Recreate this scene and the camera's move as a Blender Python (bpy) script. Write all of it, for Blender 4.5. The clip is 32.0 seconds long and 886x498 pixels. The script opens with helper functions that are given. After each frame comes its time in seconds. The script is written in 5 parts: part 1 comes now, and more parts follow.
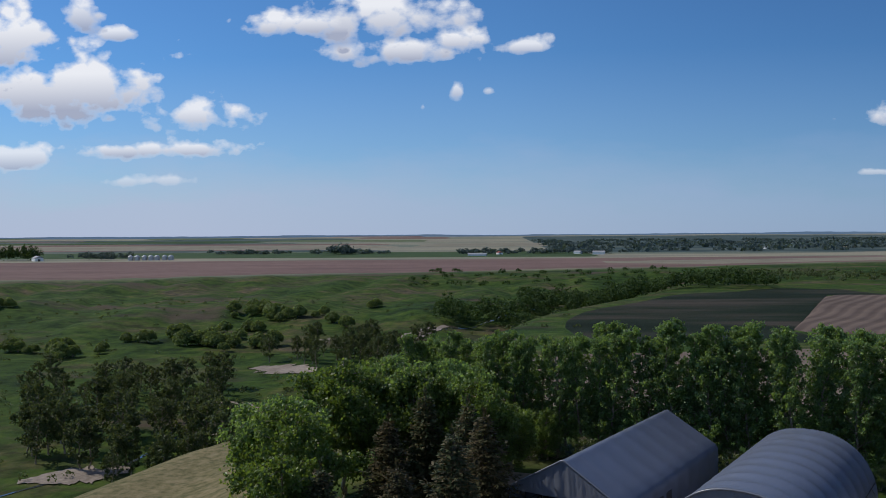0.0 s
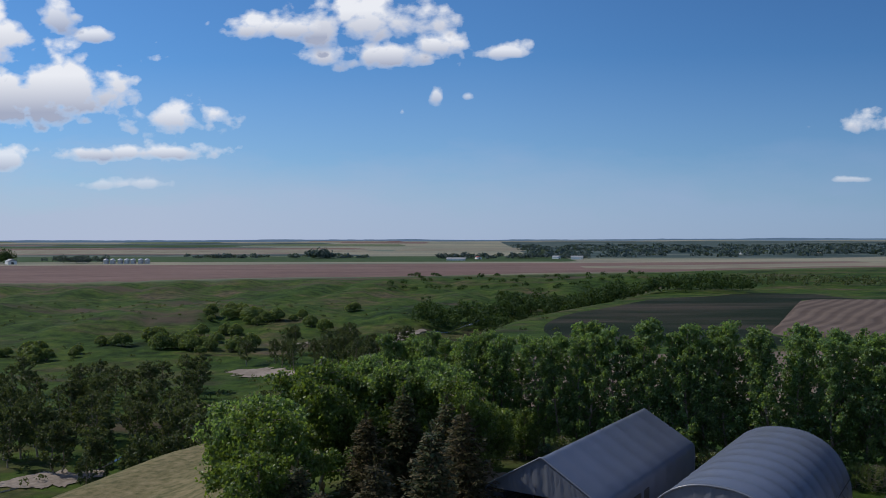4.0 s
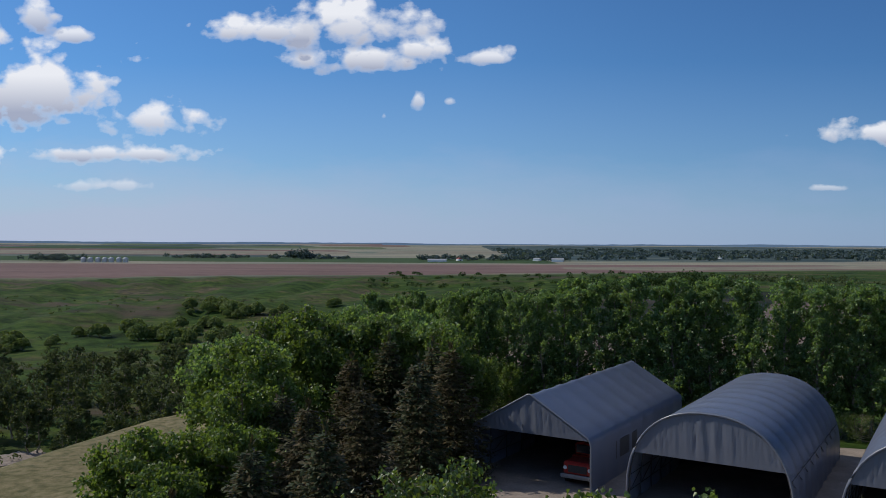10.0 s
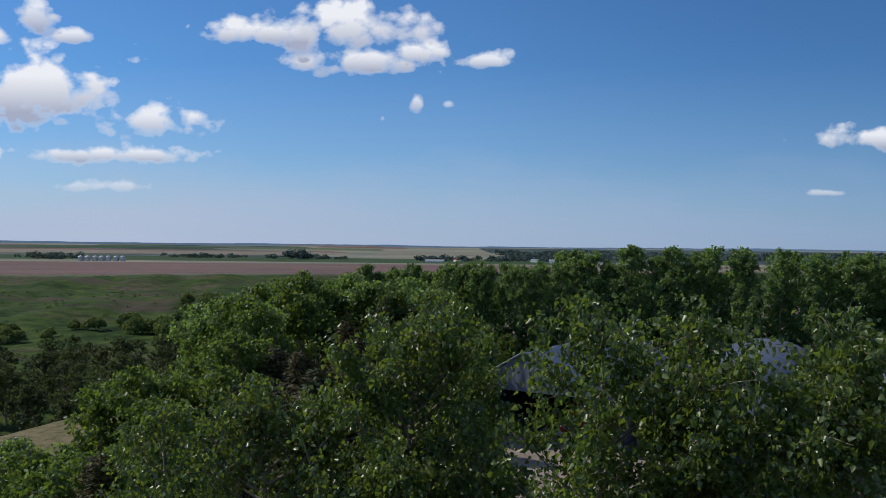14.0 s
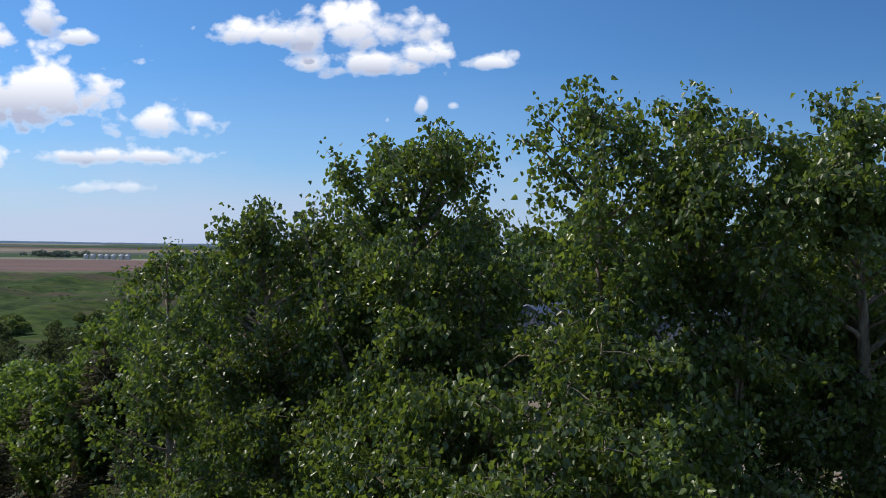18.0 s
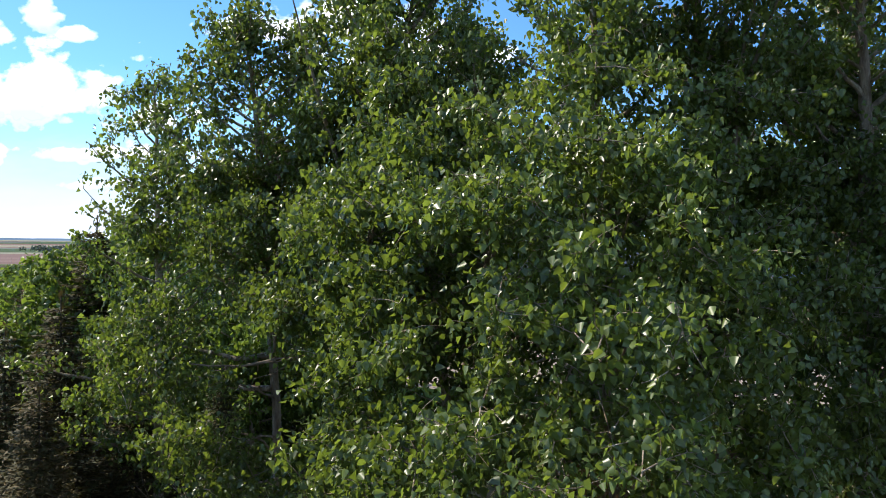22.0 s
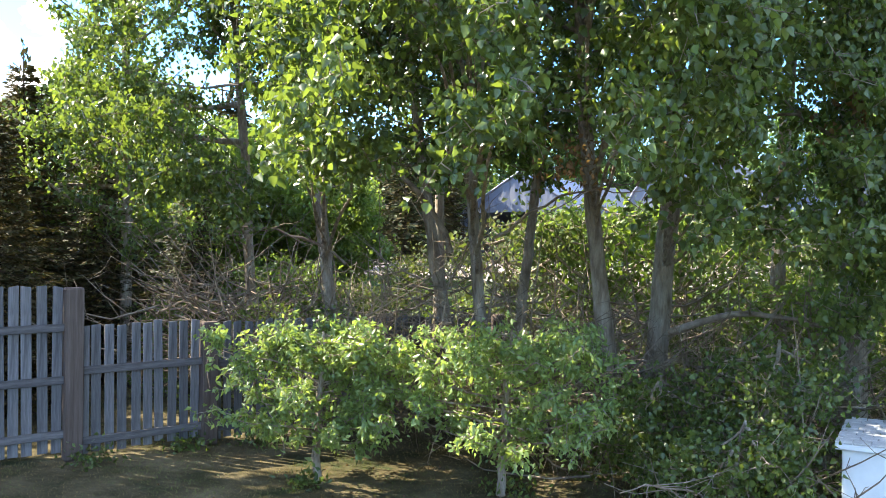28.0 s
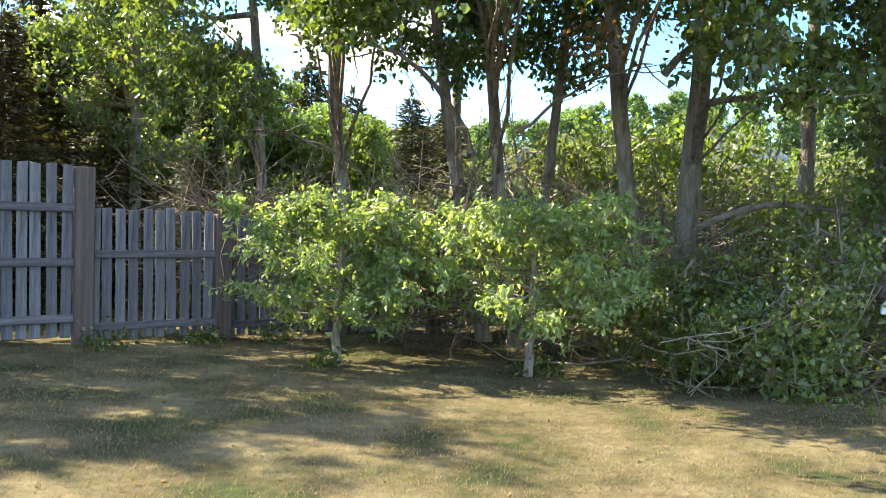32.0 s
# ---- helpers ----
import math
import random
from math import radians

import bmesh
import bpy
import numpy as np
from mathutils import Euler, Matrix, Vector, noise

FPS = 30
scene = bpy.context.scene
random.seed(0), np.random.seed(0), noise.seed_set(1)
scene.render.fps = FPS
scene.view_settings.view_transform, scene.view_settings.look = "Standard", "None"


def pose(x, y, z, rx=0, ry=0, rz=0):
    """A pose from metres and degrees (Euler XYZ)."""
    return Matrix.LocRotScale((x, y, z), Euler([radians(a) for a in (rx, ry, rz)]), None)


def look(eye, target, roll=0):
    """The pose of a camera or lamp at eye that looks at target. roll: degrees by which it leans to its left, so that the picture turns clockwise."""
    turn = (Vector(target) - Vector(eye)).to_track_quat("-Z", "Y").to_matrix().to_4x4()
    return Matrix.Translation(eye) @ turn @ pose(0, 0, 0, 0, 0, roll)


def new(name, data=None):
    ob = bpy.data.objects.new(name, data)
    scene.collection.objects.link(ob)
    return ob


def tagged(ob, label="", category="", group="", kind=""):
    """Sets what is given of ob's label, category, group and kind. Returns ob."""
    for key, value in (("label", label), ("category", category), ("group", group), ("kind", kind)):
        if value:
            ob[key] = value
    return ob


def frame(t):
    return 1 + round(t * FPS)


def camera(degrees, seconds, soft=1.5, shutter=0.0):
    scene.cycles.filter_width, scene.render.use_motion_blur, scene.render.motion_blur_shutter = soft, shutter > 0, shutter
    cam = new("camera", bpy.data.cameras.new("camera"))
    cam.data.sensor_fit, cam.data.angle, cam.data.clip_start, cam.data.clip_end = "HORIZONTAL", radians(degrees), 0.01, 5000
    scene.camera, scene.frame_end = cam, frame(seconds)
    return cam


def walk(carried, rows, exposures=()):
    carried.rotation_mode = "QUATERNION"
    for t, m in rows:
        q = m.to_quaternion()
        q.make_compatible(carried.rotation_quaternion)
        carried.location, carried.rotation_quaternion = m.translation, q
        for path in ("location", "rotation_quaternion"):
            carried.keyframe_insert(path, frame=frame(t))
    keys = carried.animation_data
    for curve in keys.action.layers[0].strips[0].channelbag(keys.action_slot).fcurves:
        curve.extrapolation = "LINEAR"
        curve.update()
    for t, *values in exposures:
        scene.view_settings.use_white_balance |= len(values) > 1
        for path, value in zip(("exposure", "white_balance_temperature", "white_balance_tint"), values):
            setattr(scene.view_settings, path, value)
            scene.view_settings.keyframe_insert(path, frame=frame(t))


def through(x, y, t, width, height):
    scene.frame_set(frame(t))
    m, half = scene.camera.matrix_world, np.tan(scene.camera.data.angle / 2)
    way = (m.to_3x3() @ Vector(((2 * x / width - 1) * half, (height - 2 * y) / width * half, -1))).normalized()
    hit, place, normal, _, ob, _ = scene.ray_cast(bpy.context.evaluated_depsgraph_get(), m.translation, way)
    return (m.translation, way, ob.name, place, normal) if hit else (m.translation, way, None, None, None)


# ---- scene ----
PATH = [
    # seconds, x, y, z, pitch, yaw, roll
    (0.0, 0.919, -0.704, 19.195, -1.03, 4.36, -0.40),
    (0.5, 0.886, -0.731, 19.174, -0.98, 4.18, -0.39),
    (1.0, 0.855, -0.710, 19.148, -0.94, 3.99, -0.35),
    (1.5, 0.864, -0.680, 19.140, -0.91, 3.79, -0.32),
    (2.0, 0.913, -0.562, 19.129, -0.89, 3.61, -0.33),
    (2.5, 0.949, -0.430, 19.093, -0.87, 3.42, -0.34),
    (3.0, 0.951, -0.468, 19.045, -0.82, 3.25, -0.31),
    (3.5, 0.926, -0.636, 18.964, -0.75, 3.09, -0.23),
    (5.5, 0.781, -0.382, 17.620, -0.60, 2.29, 0.01),
    (6.0, 0.732, -0.247, 17.286, -0.55, 2.13, 0.07),
    (6.5, 0.677, -0.170, 16.979, -0.52, 1.98, 0.09),
    (7.0, 0.616, -0.128, 16.682, -0.49, 1.86, 0.10),
    (7.5, 0.547, -0.140, 16.391, -0.46, 1.76, 0.11),
    (8.0, 0.481, -0.162, 16.092, -0.43, 1.71, 0.14),
    (8.5, 0.431, -0.161, 15.772, -0.40, 1.70, 0.20),
    (9.0, 0.410, -0.134, 15.433, -0.39, 1.68, 0.26),
    (9.5, 0.421, -0.077, 15.092, -0.39, 1.63, 0.29),
    (10.0, 0.447, -0.021, 14.766, -0.38, 1.58, 0.31),
    (10.5, 0.462, -0.013, 14.448, -0.38, 1.55, 0.33),
    (11.0, 0.471, -0.034, 14.129, -0.38, 1.52, 0.37),
    (11.5, 0.493, -0.049, 13.815, -0.37, 1.49, 0.40),
    (12.0, 0.530, -0.042, 13.497, -0.36, 1.45, 0.43),
    (12.5, 0.567, -0.009, 13.172, -0.32, 1.42, 0.48),
    (13.0, 0.595, 0.037, 12.844, -0.28, 1.39, 0.53),
    (13.5, 0.608, 0.081, 12.520, -0.23, 1.35, 0.59),
    (15.5, 0.575, 0.052, 11.436, -0.15, 1.80, 0.69),
    (16.0, 0.598, 0.024, 11.071, -0.16, 1.80, 0.63),
    (16.5, 0.629, 0.011, 10.696, -0.15, 1.80, 0.61),
    (17.0, 0.659, 0.009, 10.312, -0.13, 1.80, 0.61),
    (17.5, 0.680, 0.007, 9.923, -0.11, 1.78, 0.64),
    (18.0, 0.689, 0.006, 9.541, -0.09, 1.75, 0.71),
    (18.5, 0.691, 0.004, 9.167, -0.07, 1.71, 0.78),
    (19.0, 0.691, 0.011, 8.802, -0.08, 1.67, 0.80),
    (19.5, 0.692, 0.036, 8.441, -0.15, 1.66, 0.70),
    (20.0, 0.699, 0.079, 8.083, -0.27, 1.67, 0.52),
    (20.5, 0.715, 0.130, 7.722, -0.38, 1.69, 0.36),
    (21.0, 0.744, 0.175, 7.354, -0.42, 1.70, 0.33),
    (21.5, 0.780, 0.211, 6.979, -0.41, 1.71, 0.38),
    (22.0, 0.815, 0.247, 6.598, -0.38, 1.72, 0.46),
    (22.5, 0.840, 0.285, 6.222, -0.35, 1.74, 0.51),
    (23.0, 0.853, 0.318, 5.858, -0.38, 1.73, 0.48),
    (23.5, 0.867, 0.343, 5.499, -0.39, 1.71, 0.45),
    (24.0, 0.892, 0.377, 5.134, -0.34, 1.68, 0.49),
    (24.5, 0.934, 0.422, 4.778, -0.31, 1.70, 0.51),
    (25.0, 0.994, 0.463, 4.450, -0.39, 1.80, 0.41),
    (25.5, 1.052, 0.488, 4.136, -0.48, 1.90, 0.33),
    (26.0, 1.086, 0.491, 3.808, -0.46, 1.88, 0.35),
    (26.5, 1.110, 0.481, 3.472, -0.39, 1.79, 0.41),
    (28.5, 1.275, 0.755, 2.243, -0.40, 1.76, 0.29),
    (29.0, 1.247, 0.806, 1.991, -0.41, 1.73, 0.33),
    (29.5, 1.204, 0.854, 1.756, -0.41, 1.70, 0.37),
    (30.0, 1.156, 0.899, 1.552, -0.39, 1.72, 0.42),
    (30.5, 1.112, 0.935, 1.400, -0.37, 1.77, 0.44),
    (31.0, 1.076, 0.961, 1.299, -0.36, 1.84, 0.46),
    (31.5, 1.045, 0.983, 1.227, -0.34, 1.90, 0.48),
    (32.0, 1.000, 1.002, 1.166, -0.34, 1.84, 0.51),
]


def aim(x, y, z, pitch, yaw, roll):
    a, b = radians(yaw), radians(pitch)
    way = Vector((-math.sin(a) * math.cos(b), math.cos(a) * math.cos(b), math.sin(b)))
    return look((x, y, z), Vector((x, y, z)) + way * 10, roll)


cam = camera(56.0, 32.0, soft=0.9)
EXPOSURES = [(0.0, -0.45, 6500, 10), (13.0, -0.45, 6500, 10), (17.0, -0.2, 6550, 10), (20.0, 0.2, 6700, 10), (22.0, 0.85, 6900, 10), (24.0, 1.42, 7000, 10), (26.0, 1.9, 7000, 10), (29.0, 2.6, 7100, 10), (32.0, 2.52, 7550, 10)]
walk(cam, [(t, aim(*row)) for t, *row in PATH], EXPOSURES)

# ---------------------------------------------------------------- sun and sky
SUN_AZ, SUN_EL = radians(74), radians(44)      # left of straight ahead, height
to_sun = Vector((-math.sin(SUN_AZ) * math.cos(SUN_EL), math.cos(SUN_AZ) * math.cos(SUN_EL), math.sin(SUN_EL)))
sun = new("sun", bpy.data.lights.new("sun", "SUN"))
sun.data.energy, sun.data.angle, sun.data.color = 4.2, radians(0.55), (1.0, 0.94, 0.82)
sun.matrix_world = look(to_sun * 50, (0, 0, 0))

world = bpy.data.worlds.new("sky")
scene.world = world
world.use_nodes = True
wn, wl = world.node_tree.nodes, world.node_tree.links
wn.clear()


def wnode(kind, **values):
    n = wn.new(kind)
    for key, value in values.items():
        setattr(n, key, value)
    return n


def wmath(op, a, b=None, c=None, clamp=False):
    n = wnode("ShaderNodeMath", operation=op, use_clamp=clamp)
    for i, v in enumerate((a, b, c)):
        if v is None:
            continue
        if isinstance(v, (int, float)):
            n.inputs[i].default_value = v
        else:
            wl.new(v, n.inputs[i])
    return n.outputs[0]


sky = wnode("ShaderNodeTexSky", sky_type="NISHITA", sun_disc=False)
sky.sun_elevation, sky.sun_rotation = SUN_EL, -SUN_AZ
sky.air_density, sky.dust_density, sky.ozone_density = 1.0, 0.15, 3.0
coord = wnode("ShaderNodeTexCoord")
sep = wnode("ShaderNodeSeparateXYZ")
wl.new(coord.outputs["Generated"], sep.inputs[0])
ahead = wmath("MAXIMUM", sep.outputs[1], 0.05)
u = wmath("DIVIDE", sep.outputs[0], ahead)
v = wmath("DIVIDE", sep.outputs[2], ahead)
plane = wnode("ShaderNodeCombineXYZ")
wl.new(u, plane.inputs[0])
wl.new(v, plane.inputs[1])


def wnoise(scale, detail, rough=0.55, stretch=1.6):
    m = wnode("ShaderNodeMapping")
    m.inputs["Scale"].default_value = (scale, scale * stretch, 1)
    n = wnode("ShaderNodeTexNoise")
    n.inputs["Scale"].default_value, n.inputs["Detail"].default_value, n.inputs["Roughness"].default_value = 1.0, detail, rough
    wl.new(plane.outputs[0], m.inputs[0])
    wl.new(m.outputs[0], n.inputs[0])
    return n.outputs[0]


ragged = wnoise(22, 7, 0.55)
puffs = wnoise(62, 5, 0.5, 1.2)


def wlobes(scale, stretch=1.5):
    """Round lobes, like the heads of cumulus."""
    m = wnode("ShaderNodeMapping")
    m.inputs["Scale"].default_value = (scale, scale * stretch, 1)
    warp = wnode("ShaderNodeVectorMath", operation="MULTIPLY_ADD")
    n = wnode("ShaderNodeTexNoise")
    n.inputs["Scale"].default_value, n.inputs["Detail"].default_value = 30.0, 3.0
    wl.new(plane.outputs[0], n.inputs[0])
    wl.new(n.outputs["Color"], warp.inputs[0])
    warp.inputs[1].default_value = (0.03, 0.02, 0.0)
    wl.new(plane.outputs[0], warp.inputs[2])
    wl.new(warp.outputs[0], m.inputs[0])
    c = wnode("ShaderNodeTexVoronoi", feature="SMOOTH_F1")
    c.inputs["Scale"].default_value, c.inputs["Smoothness"].default_value = 1.0, 0.25
    wl.new(m.outputs[0], c.inputs[0])
    return c.outputs["Distance"]


lobes = wmath("ADD", wmath("MULTIPLY_ADD", wlobes(15), -1.1, 0.42), wmath("MULTIPLY_ADD", wlobes(38), -0.8, 0.30))
edge = wmath("ADD", wmath("ADD", wmath("MULTIPLY_ADD", ragged, 1.7, -0.85), wmath("MULTIPLY_ADD", puffs, 0.9, -0.45)), lobes)
# cumulus clouds: across, up, half width, half height, density
CLOUDS = [(-0.555, 0.182, 0.135, 0.054, 1.0), (-0.615, 0.240, 0.055, 0.06, 1.0), (-0.375, 0.145, 0.068, 0.029, 0.95), (-0.415, 0.106, 0.100, 0.014, 0.9),
          (-0.610, 0.098, 0.055, 0.020, 0.8), (-0.525, 0.275, 0.028, 0.030, 0.9), (-0.472, 0.249, 0.024, 0.014, 0.9), (-0.235, 0.254, 0.075, 0.022, 1.0),
          (-0.140, 0.258, 0.090, 0.046, 1.0), (-0.115, 0.221, 0.085, 0.024, 1.0), (-0.060, 0.230, 0.042, 0.022, 1.0), (0.024, 0.221, 0.044, 0.013, 0.9),
          (0.480, 0.131, 0.060, 0.018, 0.95), (-0.058, 0.171, 0.010, 0.016, 0.8), (-0.099, 0.153, 0.010, 0.008, 0.8), (-0.020, 0.170, 0.007, 0.006, 0.6),
          (-0.440, 0.068, 0.055, 0.009, 0.5), (0.43, 0.068, 0.02, 0.004, 0.5), (0.08, 0.335, 0.2, 0.03, 0.9)]
cloud = None
under = None
for cu, cv, cw, ch, dense in CLOUDS:
    du = wmath("DIVIDE", wmath("SUBTRACT", u, cu), cw)
    dv = wmath("DIVIDE", wmath("SUBTRACT", v, cv), ch)
    base = wmath("MAXIMUM", wmath("MULTIPLY", dv, -1.5), dv)
    r = wmath("SQRT", wmath("ADD", wmath("MULTIPLY", du, du), wmath("MULTIPLY", base, base)))
    m = wmath("MULTIPLY", wmath("SUBTRACT", wmath("ADD", edge, 1.28), r), 1.7, clamp=True)
    m = wmath("MULTIPLY", m, dense)
    low = wmath("MULTIPLY", m, wmath("MULTIPLY_ADD", dv, -0.6, 0.22, clamp=True))
    cloud = m if cloud is None else wmath("MAXIMUM", cloud, m)
    under = low if under is None else wmath("MAXIMUM", under, low)
front = wmath("MULTIPLY", sep.outputs[1], 6, clamp=True)
cloud = wmath("MULTIPLY", cloud, front)
# thin veil near the skyline
bank = wmath("MULTIPLY_ADD", wnoise(5, 6, 0.6, 3.0), 0.13, 0.050)
veil = wmath("MULTIPLY", wmath("MULTIPLY", wmath("SUBTRACT", bank, v), 12.0, clamp=True), 0.50)
veil = wmath("ADD", veil, wmath("MULTIPLY", wmath("SUBTRACT", 1.0, wmath("MULTIPLY", v, 4.6), clamp=True), 0.44))
veil = wmath("MULTIPLY", wmath("MULTIPLY", veil, front), wmath("MULTIPLY_ADD", u, -0.35, 0.86, clamp=True))
# unseen broken cumulus overhead and behind the camera, added as white fill light
lift = wmath("ADD", wmath("MAXIMUM", sep.outputs[2], 0.0), 0.12)
vault = wnode("ShaderNodeCombineXYZ")
wl.new(wmath("DIVIDE", sep.outputs[0], lift), vault.inputs[0])
wl.new(wmath("DIVIDE", sep.outputs[1], lift), vault.inputs[1])
drift = wnode("ShaderNodeTexNoise")
drift.inputs["Scale"].default_value, drift.inputs["Detail"].default_value = 1.3, 6.0
wl.new(vault.outputs[0], drift.inputs[0])
unseen = wmath("MAXIMUM", wmath("MULTIPLY_ADD", sep.outputs[2], 8.0, -3.2, clamp=True), wmath("MULTIPLY_ADD", sep.outputs[1], -8.0, -0.4, clamp=True))
fill_cloud = wmath("MULTIPLY", wmath("MULTIPLY_ADD", drift.outputs[0], 6.0, -2.6, clamp=True), unseen)
cloud = wmath("MAXIMUM", cloud, wmath("MULTIPLY", fill_cloud, 0.33))


def wmix(fac, a, b):
    n = wnode("ShaderNodeMix", data_type="RGBA")
    wl.new(fac, n.inputs[0])
    for i, c in ((6, a), (7, b)):
        if isinstance(c, tuple):
            n.inputs[i].default_value = (*c, 1)
        else:
            wl.new(c, n.inputs[i])
    return n.outputs[2]


clear = wnode("ShaderNodeMix", data_type="RGBA", blend_type="MULTIPLY")
clear.inputs[0].default_value, clear.inputs[7].default_value = 1.0, (0.55, 0.94, 1.34, 1)
dim = wnode("ShaderNodeMix", data_type="RGBA", blend_type="MULTIPLY")
wl.new(wmath("MULTIPLY", wmath("MULTIPLY", u, front), 1.0, clamp=True), dim.inputs[0])
wl.new(sky.outputs[0], dim.inputs[6])
dim.inputs[7].default_value = (0.55, 0.6, 0.68, 1)
wl.new(dim.outputs[2], clear.inputs[6])
colour = wmix(veil, clear.outputs[2], wmix(wmath("MULTIPLY_ADD", u, 1.1, 0.45, clamp=True), (5.8, 6.7, 9.0), (4.0, 5.3, 8.5)))
body = wmix(wmath("MULTIPLY", under, 2.0, clamp=True), (11.2, 11.5, 12.3), (5.0, 5.6, 7.4))
colour = wmix(cloud, colour, body)
back = wnode("ShaderNodeBackground")
back.inputs["Strength"].default_value = 0.10
wl.new(colour, back.inputs[0])
wout = wnode("ShaderNodeOutputWorld")
wl.new(back.outputs[0], wout.inputs[0])


# ---------------------------------------------------------------- materials
def material(name, rough=0.8, spec=0.3, metal=0.0):
    mat = bpy.data.materials.new(name)
    mat.use_nodes = True
    nodes = mat.node_tree.nodes
    p = nodes["Principled BSDF"]
    p.inputs["Roughness"].default_value = rough
    p.inputs["Specular IOR Level"].default_value = spec
    p.inputs["Metallic"].default_value = metal
    return mat, nodes, mat.node_tree.links, p


def noise_node(nodes, links, scale, detail=5.0, rough=0.6, coords="Object", stretch=(1, 1, 1)):
    c = nodes.new("ShaderNodeTexCoord")
    m = nodes.new("ShaderNodeMapping")
    m.inputs["Scale"].default_value = stretch
    n = nodes.new("ShaderNodeTexNoise")
    n.inputs["Scale"].default_value, n.inputs["Detail"].default_value, n.inputs["Roughness"].default_value = scale, detail, rough
    links.new(c.outputs[coords], m.inputs[0])
    links.new(m.outputs[0], n.inputs["Vector"])
    return n.outputs[0]


def ramp(nodes, links, fac, stops):
    r = nodes.new("ShaderNodeValToRGB")
    while len(r.color_ramp.elements) < len(stops):
        r.color_ramp.elements.new(0.5)
    for e, (pos, col) in zip(r.color_ramp.elements, stops):
        e.position, e.color = pos, (*col, 1)
    links.new(fac, r.inputs[0])
    return r.outputs[0]


def mix(nodes, links, fac, a, b, blend="MIX"):
    n = nodes.new("ShaderNodeMix")
    n.data_type, n.blend_type = "RGBA", blend
    for i, c in ((0, fac), (6, a), (7, b)):
        if isinstance(c, tuple):
            n.inputs[i].default_value = (*c, 1)
        elif isinstance(c, (int, float)):
            n.inputs[i].default_value = c
        else:
            links.new(c, n.inputs[i])
    return n.outputs[2]


def bump(nodes, links, p, height, strength=0.4, distance=0.02):
    b = nodes.new("ShaderNodeBump")
    b.inputs["Strength"].default_value, b.inputs["Distance"].default_value = strength, distance
    links.new(height, b.inputs["Height"])
    links.new(b.outputs[0], p.inputs["Normal"])


def leaf_material(name, dark, light, rough=0.42, through=0.35, spec=0.5, odd=None):
    """Leaves: colour varies leaf by leaf and light passes through them."""
    mat, nodes, links, p = material(name, rough, spec)
    geo = nodes.new("ShaderNodeNewGeometry")
    info = nodes.new("ShaderNodeObjectInfo")
    stops = [(0.0, dark), (0.75, light), (1.0, tuple(min(1, c * 1.25) for c in light))]
    if odd:
        stops = [(0.0, dark), (0.55, light), (0.72, odd), (1.0, odd)]
    col = ramp(nodes, links, geo.outputs["Random Per Island"], stops)
    patch = noise_node(nodes, links, 0.9, 3)
    col = mix(nodes, links, 0.35, col, ramp(nodes, links, patch, [(0.3, tuple(c * 0.6 for c in dark)), (0.7, light)]))
    hue = nodes.new("ShaderNodeHueSaturation")
    m = nodes.new("ShaderNodeMapRange")
    m.inputs["To Min"].default_value, m.inputs["To Max"].default_value = 0.9, 1.1
    links.new(info.outputs["Random"], m.inputs[0])
    links.new(m.outputs[0], hue.inputs["Value"])
    links.new(col, hue.inputs["Color"])
    links.new(hue.outputs[0], p.inputs["Base Color"])
    t = nodes.new("ShaderNodeBsdfTranslucent")
    tint = mix(nodes, links, 1.0, hue.outputs[0], (2.2, 2.1, 0.9), "MULTIPLY")
    links.new(tint, t.inputs[0])
    s = nodes.new("ShaderNodeMixShader")
    s.inputs[0].default_value = through
    links.new(p.outputs[0], s.inputs[1])
    links.new(t.outputs[0], s.inputs[2])
    links.new(s.outputs[0], nodes["Material Output"].inputs[0])
    return mat


def rough_material(name, stops, scale=3.0, rough=0.85, spec=0.2, grain=40.0, relief=0.3, stretch=(1, 1, 1), distance=0.01, coords="Object", vary=0.0):
    """A surface with two scales of variation and a fine relief."""
    mat, nodes, links, p = material(name, rough, spec)
    a = noise_node(nodes, links, scale, 6, 0.6, coords, stretch)
    b = noise_node(nodes, links, grain, 4, 0.65, coords, stretch)
    col = ramp(nodes, links, a, stops)
    col = mix(nodes, links, 0.5, col, ramp(nodes, links, b, [(0.3, (0.55, 0.55, 0.55)), (0.7, (1.25, 1.25, 1.25))]), "MULTIPLY")
    if vary:
        info = nodes.new("ShaderNodeObjectInfo")
        g = ramp(nodes, links, info.outputs["Random"], [(0.0, (1 - vary,) * 3), (1.0, (1 + vary,) * 3)])
        col = mix(nodes, links, 1.0, col, g, "MULTIPLY")
    links.new(col, p.inputs["Base Color"])
    bump(nodes, links, p, b, relief, distance)
    return mat


M_POPLAR = leaf_material("poplar_leaf", (0.034, 0.060, 0.015), (0.120, 0.168, 0.046), 0.36, 0.42, 0.62)
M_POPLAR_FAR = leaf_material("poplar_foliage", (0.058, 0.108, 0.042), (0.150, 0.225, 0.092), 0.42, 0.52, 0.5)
M_ASH = leaf_material("ash_foliage", (0.048, 0.086, 0.020), (0.128, 0.186, 0.050), 0.45, 0.42, 0.35)
M_APPLE = leaf_material("apple_leaf", (0.100, 0.155, 0.050), (0.225, 0.305, 0.118), 0.40, 0.40, 0.6)
M_WILLOW = leaf_material("willow_foliage", (0.046, 0.066, 0.024), (0.098, 0.122, 0.050), 0.6, 0.32, 0.2)
M_BUSH = leaf_material("willow_bush_foliage", (0.058, 0.092, 0.026), (0.140, 0.185, 0.060), 0.6, 0.35, 0.2)
